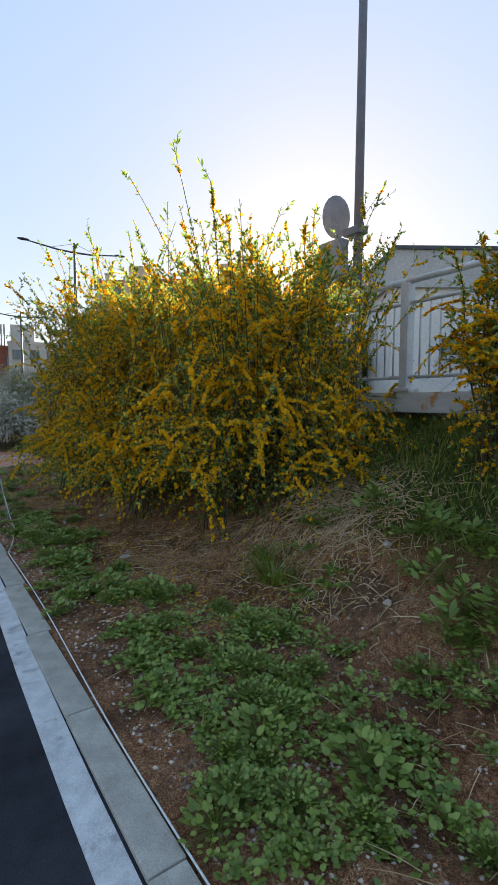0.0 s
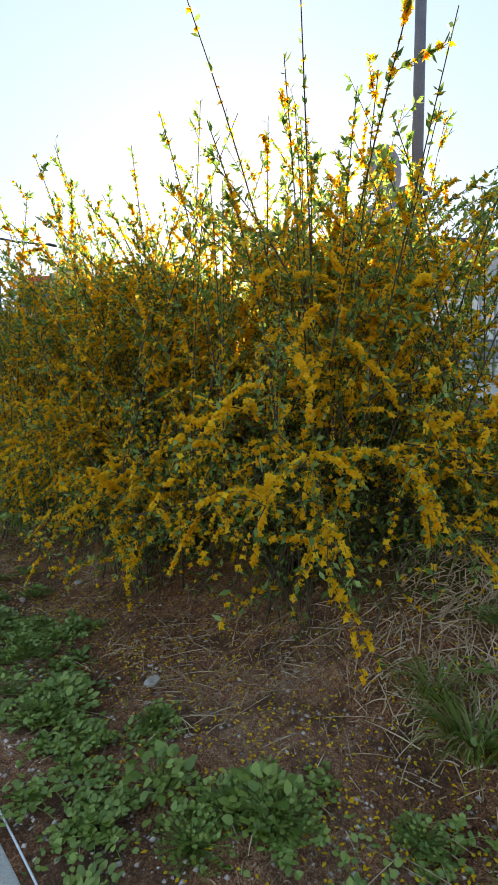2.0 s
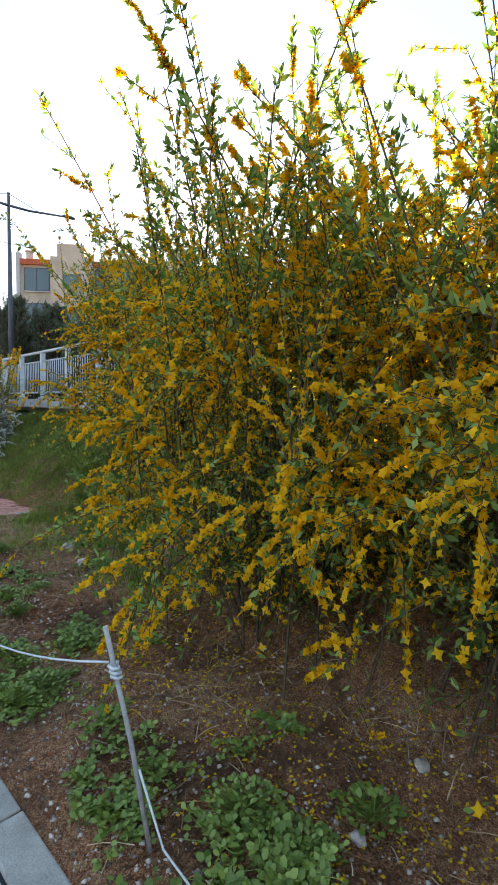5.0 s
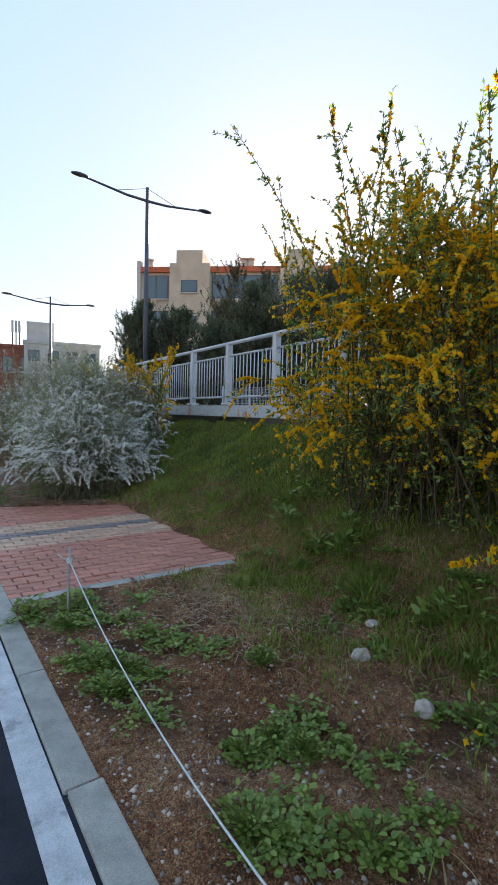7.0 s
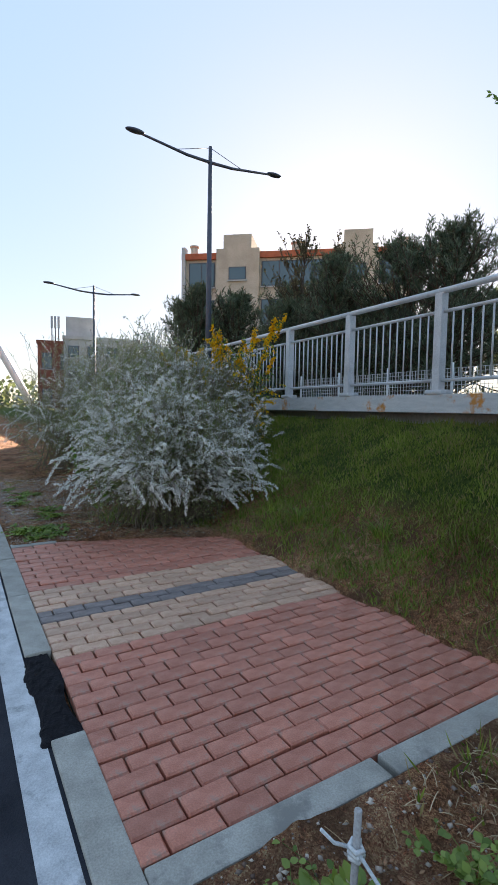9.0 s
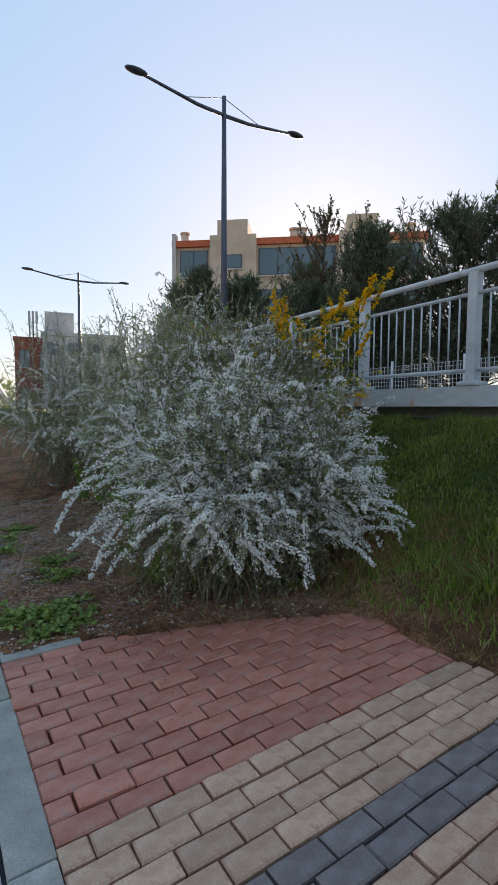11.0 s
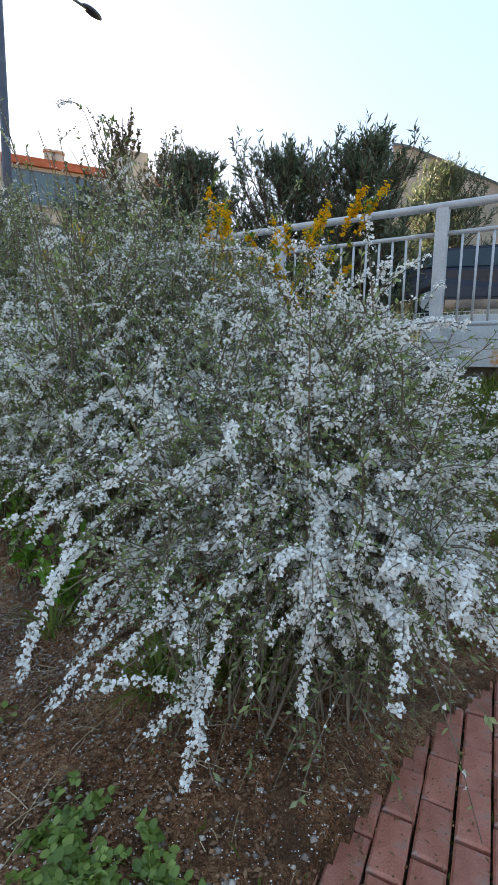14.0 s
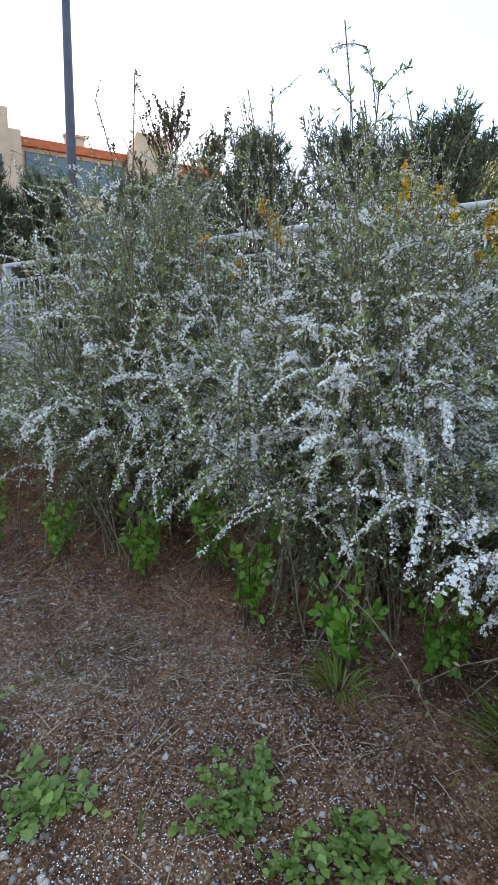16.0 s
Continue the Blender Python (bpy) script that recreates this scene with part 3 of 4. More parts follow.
    if sp:
        # arching flower-laden sprays on the outside
        zz = np.concatenate([main[:, 7, 2], tw[:, 2, 2]])
        pw = np.concatenate([np.full(stems, 0.3 / stems), np.full(n, 0.7 / n)]) * (0.06 + smooth(0.12 * h, 0.42 * h, zz))
        p, tan, _ = pick(np.concatenate([main, tw[:, [0, 0, 0, 1, 1, 1, 2, 2, 3, 3]]]), sp, g, 0.3, pw / pw.sum())
        out = unit((p - np.array([0, 0, 0.45 * h])) * np.array([1, 1, 0.8]))
        way = unit(tan * 0.4 + out * 0.6 + rand_dir(sp, g) * 0.9)
        ln = (0.12 + 0.3 * g.random(sp) ** 1.4)[:, None] * (0.55 + 0.45 * smooth(0.1 * h, 0.4 * h, p[:, 2]))[:, None]
        end = p + way * ln - np.array([0, 0, 0.2]) * ln
        end[:, 2] = np.maximum(end[:, 2], 0.06)
        spray = bezier(p, p + way * ln * 0.6 + np.array([0, 0, 0.08]) * ln, end, 5)
        part("spray_stem", mesh_arrays("spray_stem", *tubes(spray, np.full(sp, 0.003), np.full(sp, 0.0015), 3), M[style["bark"]]), None, t)["kind"] = "stuff"
        ws = (0.5 + g.random(sp)) * ln[:, 0] * (1.15 - 0.75 * smooth(0.35 * h, 0.9 * h, spray[:, 2, 2]))
        fs = pick(spray, int(sp * style["per_spray"] / 3), g, 0.0, ws / ws.sum())[0]  # nodes, each with three florets
        tuft = rand_dir(len(fs), g)
        around = unit(np.repeat(tuft, 3, axis=0) + rand_dir(len(fs) * 3, g) * 0.9)
        fs = np.repeat(fs, 3, axis=0) + np.repeat(tuft, 3, axis=0) * (0.003 + 0.013 * g.random((len(tuft) * 3, 1))) + around * 0.007
    P = np.concatenate([fp, fm, fw])
    P = P + rand_dir(len(P), g) * style["spread"] * 0.6 * g.random((len(P), 1))
    ax = unit(rand_dir(len(P), g) * 0.75 + unit(P - np.array([0, 0, 0.35 * h])) * 0.8 + np.array([0, 0, 0.15]))
    if sp:
        P, ax = np.concatenate([P, fs]), np.concatenate([ax, unit(around + rand_dir(len(fs), g) * 0.5 + np.array([0, 0, 0.35]))])
    keep = P[:, 2] > flower_low * h
    P, ax = P[keep], ax[keep]
    fl = style["petal"] * (0.75 + 0.5 * g.random(len(P)))
    part("blossom", mesh_arrays("blossom", *join(florets(P, ax, fl, g) if style["sprays"] else crossed(P, ax, fl, fl * style["petal_w"], g)), M[style["petal_mat"]]), None, t)
    return t


FORS = {"tip_z": 0.3, "sway": 0.03, "bark": "bark", "lean": 0.7, "twig": 0.85, "droop": 0.3, "stem": 0.009, "from": 0.06, "leaf": 0.046, "leaf_w": 0.2, "leaf_mat": "leaf", "low": 1.15, "arch": 0.3, "whip_h": 0.3, "side": 8, "side_lf": 12, "side_fl": 6.0, "petal": 0.0215, "petal_w": 0.5, 
        "petal_mat": "petal", "spread": 0.022, "whip_from": 0.05, "whip_fl": 36, "whip_lf": 70, "top_bias": 0.9, "conc": 2.4, "sprays": 0}
SPIR = {"tip_z": 0.26, "sway": 0.028, "bark": "bark_pale", "lean": 0.3, "twig": 0.9, "droop": 0.3, "stem": 0.006, "from": 0.1, "leaf": 0.026, "leaf_w": 0.2, "leaf_mat": "leaf_small", "low": 1.2, "arch": 0.12, "whip_h": 0.16, "side": 5, "side_lf": 8, "side_fl": 5, "petal": 0.0053, "petal_w": 0.52, 
        "petal_mat": "petal_white", "spread": 0.02, "whip_from": 0.05, "whip_fl": 60, "whip_lf": 30, "top_bias": 0.3, "conc": 3.0, "sprays": 1300, "per_spray": 190}
SPIR_GREEN = dict(SPIR, sprays=420, per_spray=170)
yl = "large forsythia shrub in yellow flower with fresh leaves"
shrub("forsythia_bush", (2.45, -7.6, 0.12), (1.75, 1.75, 2.5), FORS, 21, yl, 210, 21, 46000, 52000, 190, -14, tips=[(0.95, -8.6, 3.35), (1.2, -9.1, 2.85), (1.1, -8.4, 3.0), (1.35, -8.7, 2.9), (1.5, -8.9, 2.75), (1.4, -8.2, 3.0)])
shrub("forsythia_bush", (2.05, -6.3, 0.1), (1.5, 1.3, 2.4), FORS, 27, yl, 150, 20, 30000, 34000, 120, -14,
      tips=[(0.75, -5.5, 3.3), (1.12, -5.95, 3.55), (1.4, -5.9, 3.2), (0.8, -6.4, 3.2), (1.3, -6.8, 3.3), (1.55, -7.25, 3.5)])
shrub("forsythia_bush", (2.15, -4.65, 0.12), (1.7, 1.9, 2.45), FORS, 22, yl, 200, 21, 44000, 52000, 190, -14,
      tips=[(0.6, -3.75, 3.25), (0.95, -4.05, 3.3), (1.15, -4.45, 3.6), (1.6, -4.8, 3.5), (0.55, -5.1, 3.1), (1.3, -4.2, 3.1)])
shrub("forsythia_bush", (3.4, -1.15, 0.6), (1.6, 1.95, 2.55), FORS, 23, "forsythia shrub in yellow flower on the grassy bank", 190, 18, 34000, 40000, 120, -22)
shrub("forsythia_bush", (3.2, -10.05, 0.8), (0.55, 0.5, 1.75), FORS, 24, "small forsythia shrub in yellow flower by the railing", 60, 12, 8000, 12000, 14, 12)
FORS_THIN = dict(FORS, whip_fl=90, whip_lf=50, whip_h=0.35, whip_from=0.72, spread=0.075, lean=0.6)
shrub("forsythia_bush", (3.3, 5.3, 0.6), (0.55, 0.8, 1.5), FORS_THIN, 25, "thin forsythia shrub with yellow whips behind white shrubs", 26, 7, 2000, 2000, 12,
      tips=[(3.46, 4.2, 2.66), (3.4, 4.35, 2.62), (3.2, 4.55, 2.5), (2.95, 5.3, 2.45), (3.05, 5.45, 2.4), (2.85, 5.2, 2.35), (2.95, 5.4, 2.6), (3.02, 5.3, 2.55), (3.46, 4.45, 2.1), (2.35, 6.15, 2.28)])
shrub("forsythia_bush", (3.6, 7.7, 0.8), (0.6, 0.8, 1.35), FORS_THIN, 26, "thin forsythia shrub with yellow whips behind white shrubs", 26, 7, 2000, 2400, 18)
wl = "arching white-flowered spirea shrub with grey-green twigs"
shrub("spirea_bush", (1.76, 4.03, 0.04), (1.25, 0.72, 1.42), SPIR, 31, wl, 230, 17, 46000, 16000, 40, 12, 0.17)
shrub("spirea_bush", (2.2, 5.4, 0.06), (1.3, 0.9, 2.15), dict(SPIR, sprays=620), 34, wl, 200, 19, 66000, 60000, 70, 6, 0.2)
shrub("spirea_bush", (2.35, 7.0, 0.06), (1.3, 1.3, 2.4), SPIR_GREEN, 32, "spirea shrub with many green leaves and fewer white flowers", 220, 20, 84000, 70000, 70, 4, 0.2)
shrub("spirea_bush", (1.95, 9.5, 0.08), (1.7, 1.6, 2.4), dict(SPIR_GREEN, sprays=380), 33, wl, 190, 14, 34000, 22000, 50, -8)
shrub("spirea_bush", (2.95, 5.0, 0.4), (0.65, 0.65, 1.6), dict(SPIR_GREEN, sprays=260), 35, "twiggy grey-green spirea shrub with few white flowers", 120, 13, 16000, 11000, 30, 0)


# ---- trees ----
def tree(name, place, h, r, label, needles, seed, style="pine", bare=0.12, leaf=0.16, limbs=60):
    g = np.random.default_rng(seed)
    t = thing(name, place, label, "tree")
    lean = g.normal(0, 0.15, 2)
    trunk = [(lean[0] * s * s, lean[1] * s * s, h * 0.9 * s) for s in np.linspace(0, 1, 7)]
    part("trunk", tube_bm(trunk, [(0.02 if style == "pine" else 0.008) * h * (1 - 0.88 * s) for s in np.linspace(0, 1, 7)], 8), M["bark_dark"], t)
    s = bare + (0.98 - bare) * g.random(limbs) ** 0.9
    az = g.random(limbs) * math.tau
    prof = r * np.sin(np.clip((1 - s) / (1 - bare), 0, 1) ** 0.75 * math.pi * 0.62) * (0.35 + 0.75 * g.random(limbs)) + 0.1
    base = np.stack([lean[0] * s * s, lean[1] * s * s, s * h], 1)
    tip = base + np.stack([np.cos(az) * prof, np.sin(az) * prof, prof * (0.25 + 0.6 * g.random(limbs))], 1)
    if style != "pine":
        tip[:, 2] += prof * 0.9
    else:
        k = limbs // 6  # a few tall leaders break the outline
        tip[:k, 2] = h * (0.84 + 0.17 * g.random(k))
    limb = bezier(base, base * 0.5 + tip * 0.5 - np.array([0, 0, 0.1]) * prof[:, None], tip, 7)
    n = limbs * (9 if style == "pine" else 7)
    p, tan, _ = pick(limb, n, g, 0.2)
    ln = (0.16 + 0.34 * g.random(n))[:, None] * (0.35 + 0.35 * r)
    way = unit(tan * 0.45 + rand_dir(n, g) * 0.6 + np.array([0, 0, 0.9]))
    tw = bezier(p, p + way * ln * 0.5, p + way * ln + np.array([0, 0, 0.1]) * ln, 3)
    part("branchwork", mesh_arrays("branchwork", *join([tubes(limb, 0.008 * prof + 0.012, np.full(limbs, 0.005), 4), tubes(tw, np.full(n, 0.006), np.full(n, 0.003), 3)]), M["bark_dark"]), None, t)
    P, T, _ = pick(tw, needles, g, 0.1)
    way = unit(T * 0.8 + rand_dir(needles, g) * 0.75)
    L = leaf * (0.6 + 0.8 * g.random(needles))
    part("crown", mesh_arrays("crown", *blades(P, way, L, L * (0.1 if style == "pine" else 0.38), rand_dir(needles, g)), M[style if style == "pine" else "tree_leaf"]), None, t)
    return t


pl = "dense dark green pine beyond the railing"
for k, (x, y, h, r) in enumerate([(9.3, 5.9, 4.2, 1.3), (9.6, 7.6, 4.3, 1.5), (9.0, 9.4, 4.3, 1.3), (14.8, 5.2, 5.6, 1.6), (8.8, 11.5, 3.3, 1.2)]):
    tree("pine_tree", (x, y, 1.2), h, r, pl, 23000, 50 + k, leaf=0.115, limbs=190)
for k, (x, y, h, r) in enumerate([(7.9, 16.6, 4.7, 1.3), (9.2, 15.6, 4.5, 1.3), (10.6, 13.6, 4.6, 1.4), (8.5, 18.6, 4.5, 1.3), (11.8, 12.2, 4.0, 1.3)]):
    tree("pine_tree", (x, y, 1.2), h, r, "tall dark conifer in front of the apartment building", 19000, 70 + k, leaf=0.135, limbs=180)
for k, (x, y) in enumerate([(9.6, -2.4), (9.2, 0.6), (12.8, 6.5), (13.0, 9.5), (13.6, 12.5), (12.4, 15.5), (11.5, 18.5), (10.0, 20.5)]):
    tree("holly_bush", (x, y, 1.2), (1.5 if k < 2 else 2.7) + 0.3 * (k % 3), 1.8, "dark evergreen shrub filling the ground beyond the fence", 5500, 110 + k, leaf=0.24, limbs=80, bare=0.02)
tree("young_tree", (9.6, 12.2, 1.2), 5.6, 1.1, "slender young tree with sparse new leaves", 4200, 90, "leafy", 0.35, 0.06, 60)
tree("young_tree", (10.9, 11.6, 1.2), 5.4, 1.0, "slender young tree with sparse new leaves", 3800, 91, "leafy", 0.35, 0.06, 56)


# ---- buildings ----
def window(parent, x, z, w, h, y, panes=2):
    """A window with frame, panes and sill on a wall face whose outside is -y."""
    wdw = part("window", box_bm(x, x + w, y - 0.03, y + 0.06, z, z + h), M["dark_trim"], parent)
    pw = (w - 0.06 * (panes + 1)) / panes
    for k in range(panes):
        x0 = x + 0.06 + k * (pw + 0.06)
        part("pane", box_bm(x0, x0 + pw, y - 0.045, y - 0.031, z + 0.06, z + h - 0.06), M["glass"], wdw)
    part("sill", box_bm(x - 0.06, x + w + 0.06, y - 0.12, y - 0.031, z - 0.08, z), M["wall_grey"], wdw)


def apartment():
    turn = -41.2
    t = thing("apartment_building", (12.487, 28.154, 1.1), "cream apartment block with red roof edge and stair towers", "building", turn=turn)
    W, H = 14.3, 9.68
    part("wall", box_bm(0, W, 0, 8, 0, H), M["wall_cream"], t)
    part("roof_edge", box_bm(-0.15, W + 0.15, -0.2, 8.2, H, H + 0.36), M["tile_red"], t, "red tiled roof edge")
    for a, b, c, d in ((2.2, 4.9, 2.64, 4.4), (9.58, 12.0, 10.0, 11.68)):
        tw = part("stair_tower", box_bm(a, b, -0.5, 3, 0, H + 0.5), M["wall_cream"], t)
        part("tower_head", box_bm(c, d, -0.45, 2.6, H + 0.5, H + 1.35), M["wall_cream"], tw)
        for k in range(4):
            window(t, (a + b) / 2 - 0.55, 1.2 + 2.35 * k, 1.1, 0.8, -0.5, 1)
    for x in (0.15, 6.8, 7.25, 13.5):
        ch = part("chimney", tube_bm([(x + 0.2, 1.0, H + 0.36), (x + 0.2, 1.0, H + 1.1)], 0.24, 12), M["wall_cream"], t)
        part("cap", tube_bm([(x + 0.2, 1.0, H + 1.1), (x + 0.2, 1.0, H + 1.2)], 0.3, 12), M["wall_cream"], ch)
    part("end_pier", box_bm(-0.12, 0.1, -0.25, 0.3, 0, H + 0.75), M["wall_grey"], t)
    for x, w, n in ((0.3, 1.7, 2), (5.0, 4.4, 4), (12.1, 2.1, 2)):
        for k in range(4):
            window(t, x, 0.9 + 2.35 * k, w, 1.55, 0.0, n)


def far_building(name, place, turn, w, d, h, material, label, floors, cols):
    t = thing(name, place, label, "building", turn=turn)
    part("wall", box_bm(0, w, 0, d, 0, h), M[material], t)
    part("parapet", box_bm(-0.1, w + 0.1, -0.1, d + 0.1, h, h + 0.3), M[material], t)
    for f in range(floors):
        for c in range(cols):
            window(t, w * (c + 0.22) / cols, h * (f + 0.3) / floors, w * 0.56 / cols, h * 0.45 / floors, 0.0)
    return t


apartment()
rb = far_building("brick_building", (6.4, 47.5, 0.5), -12, 3.2, 6, 6.6, "wall_red", "red brick building with rooftop antennas", 2, 2)
for k in range(3):
    part("antenna", tube_bm([(1.2 + 0.3 * k, 1, 6.6), (1.2 + 0.3 * k, 1, 9.2)], 0.05, 6), M["lamp_steel"], rb)
    part("antenna_panel", box_bm(1.1 + 0.3 * k, 1.3 + 0.3 * k, 0.85, 0.95, 8.2, 9.3), M["wall_grey"], rb)
gbld = far_building("office_building", (8.4, 46.0, 0.5), -12, 6.8, 7, 7.0, "wall_grey", "pale grey office building with ribbon windows", 3, 4)
part("stair_tower", box_bm(0.2, 2.6, 1, 4, 7.3, 9.2), M["wall_grey"], gbld)


def side_building():
    t = thing("low_building", (8.6, -4.4, 1.2), "pale grey flat-roofed building with white lower wall", "building", turn=-34)
    part("wall", box_bm(0, 11, 0, 6, 0, 2.9), M["wall_white"], t)
    part("ledge", box_bm(-0.12, 11.1, -0.12, 6.1, 2.9, 3.02), M["wall_grey"], t)
    part("upper_wall", box_bm(0.1, 10.9, 0.1, 5.9, 3.02, 3.8), M["wall_grey"], t)
    part("cornice", box_bm(0.04, 10.96, 0.04, 5.96, 3.8, 3.88), M["dark_trim"], t)
    for k in range(4):
        window(t, 1.2 + 2.6 * k, 1.35, 1.5, 0.42, 0.0)


def gable_building():
    t = thing("gabled_building", (17.3, 7.1, 1.2), "beige building with grey sloping roof behind pines", "building", turn=-90)
    bm = bmesh.new()
    prof = [(0, 0), (9, 0), (9, 4.2), (5.0, 4.9), (0.6, 7.4), (0, 7.6)]
    a = [bm.verts.new((x, 0, z)) for x, z in prof]
    b = [bm.verts.new((x, 7, z)) for x, z in prof]
    bm.faces.new(a), bm.faces.new(b[::-1])
    for k in range(6):
        bm.faces.new((a[(k + 1) % 6], a[k], b[k], b[(k + 1) % 6]))
    bmesh.ops.recalc_face_normals(bm, faces=bm.faces)
    part("wall", bm, M["wall_cream"], t)
    for (x0, z0), (x1, z1) in zip(prof[2:], prof[3:]):
        bm = bmesh.new()
        v = [bm.verts.new(p) for p in ((x0, -0.2, z0 + 0.02), (x1, -0.2, z1 + 0.02), (x1, 7.2, z1 + 0.02), (x0, 7.2, z0 + 0.02))]
        bmesh.ops.solidify(bm, geom=[bm.faces.new(v)], thickness=0.12)
        part("roof", bm, M["wall_grey"], t)
    for x in (1.2, 4.4):
        for z in (0.9, 3.1):
            window(t, x, z, 1.5, 1.1, 0.0)


side_building()
gable_building()
terrace = part("terrace_wall", box_bm(10.6, 13.6, -9, 4.9, 1.0, 2.5, bevel=0.03), M["wall_white"])
tagged(terrace, "white rendered retaining wall of a parking terrace", "wall", kind="structure")


def parked_car(place, turn):
    t = thing("car", place, "dark blue hatchback car parked on the terrace", "car", turn=turn)
    prof = [(-1.95, 0.35), (-1.98, 0.75), (-1.85, 0.95), (-1.2, 1.4), (0.15, 1.45), (0.95, 0.98), (1.75, 0.85), (1.98, 0.6), (1.96, 0.32)]
    bm = bmesh.new()
    l = [bm.verts.new((x, -0.82 + (0.16 if z > 1.2 else 0), z)) for x, z in prof]
    r = [bm.verts.new((x, 0.82 - (0.16 if z > 1.2 else 0), z)) for x, z in prof]
    bm.faces.new(l), bm.faces.new(r[::-1])
    for k in range(len(prof)):
        j = (k + 1) % len(prof)
        bm.faces.new((l[j], l[k], r[k], r[j]))
    bmesh.ops.recalc_face_normals(bm, faces=bm.faces)
    bmesh.ops.bevel(bm, geom=list(bm.edges), offset=0.05, segments=2, affect="EDGES")
    part("body", bm, M["car_paint"], t)
    for s in (-1, 1):
        bm = bmesh.new()
        w = [bm.verts.new((x, s * (0.835 - 0.12 * (z - 0.95) / 0.4), z)) for x, z in ((-1.5, 1.0), (-1.1, 1.33), (0.1, 1.37), (0.7, 1.0))]
        f = bm.faces.new(w)
        bmesh.ops.solidify(bm, geom=[f], thickness=0.012)
        part("side_window", bm, M["glass"], t)
        for x in (-1.25, 1.25):
            wh = part("wheel", tube_bm([(x, s * 0.62, 0.31), (x, s * 0.85, 0.31)], 0.31, 20), M["rubber"], t)
            part("rim", tube_bm([(x, s * 0.84, 0.31), (x, s * 0.86, 0.31)], 0.2, 14), M["rail"], wh)


parked_car((11.8, 3.7, 2.5), -80)

arch = part("bridge_arch", tube_bm([(-12 + 24 * s, 0, 15.0 * math.sin(math.pi * s)) for s in np.linspace(0, 1, 24)], 0.4, 10), M["arch_white"])
arch.matrix_world = pose(-4.6, 60, 1.5, 0, 0, 0)
tagged(arch, "white painted steel bridge arch far down the road", "arch")
g = np.random.default_rng(77)
far = thing("far_trees", (0, 0, 0), "belt of distant dull green trees", "trees", kind="stuff")
n = 9000
c = np.stack([g.uniform(-30, 40, 160), g.uniform(58, 75, 160), g.uniform(0.5, 3.2, 160)], 1)
P = c[g.integers(0, 160, n)] + g.normal(size=(n, 3)) * np.array([1.3, 1.0, 1.0])
part("crown", mesh_arrays("crown", *blades(P, rand_dir(n, g), np.full(n, 0.7), np.full(n, 0.22), rand_dir(n, g)), M["pine"]), None, far)


# ---- stakes and rope ----
def stake(base, top):
    t = thing("stake", base, "thin weathered stake with white rope tied round it", "stake", "rope stakes on the verge")
    d = Vector(top) - Vector(base)
    part("rod", tube_bm([(0, 0, -0.1), d * 0.5, d], 0.0085, 8), M["stake"], t)
    k = [d * (0.84 - 0.004 * i) + Vector((math.cos(i * 1.3), math.sin(i * 1.3), 0)) * 0.016 for i in range(16)]
    part("knot", tube_bm(k, 0.006, 6), M["rope"], t)


stake((0.25, -5.44, 0.0), (0.12, -5.35, 0.78))
stake((0.27, -0.58, 0.0), (0.285, -0.585, 0.5))


def rope(points, label):
    pts = [Vector(p) for p in points]
    t = part("rope", tube_bm(pts, 0.0042, 6), M["rope"])
    tagged(t, label, "rope")


rope([(0.28 - 0.15 * s, -0.59 - 4.76 * s, max(0.02, 0.41 + 0.25 * s - 1.7 * s * (1 - s))) for s in np.linspace(0, 1, 24)], "white rope slung between two stakes")
rope([(0.275, -0.575, 0.41), (0.24, -0.56, 0.425), (0.215, -0.545, 0.455)], "frayed end of white rope at a stake")
rope([(kerb_x(-13 + 6.1 * s) + 0.012 + 0.008 * math.sin(11 * s), -13 + 6.1 * s, 0.012) for s in np.linspace(0, 1, 40)] + [(0.09, -6.6, 0.02), (0.2, -6.1, 0.02), (0.24, -5.5, 0.05), (0.2, -5.42, 0.3)], "white rope lying along the kerb")


# ---- ground cover ----
def scatter(n, x0, x1, y0, y1, g, density=None):
    x, y = g.uniform(x0, x1, n), g.uniform(y0, y1, n)
    k = ~(in_paving(x, y) | ((y > -0.14) & (y < 0.1) & (x < 2.0)))
    if density is not None:
        k &= g.random(n) < density(x, y)
    x, y = x[k], y[k]
    return np.stack([x, y, land(x, y)], 1)


g = np.random.default_rng(101)


def patchy(x, y, f=1.0):
    return np.clip(0.5 + 0.8 * np.sin(2.1 * f * x + 0.7 * y) * np.sin(1.7 * f * y - 1.1 * x), 0.05, 1)


def grass_patch(name, P, low, high, label, g):
    n = len(P)
    way = unit(np.stack([g.normal(0, 0.45, n), g.normal(0, 0.45, n), np.ones(n)], 1))
    L = (low + (high - low) * g.random(n) ** 1.6) * (0.55 + 0.75 * patchy(P[:, 0], P[:, 1], 5.0))
    t = part(name, mesh_arrays(name, *blades(P - np.array([0, 0, 0.01]), way, L, 0.003 + 0.0022 * g.random(n), rand_dir(n, g)), M["grass"]), None)
    tagged(t, label, "grass", kind="stuff")


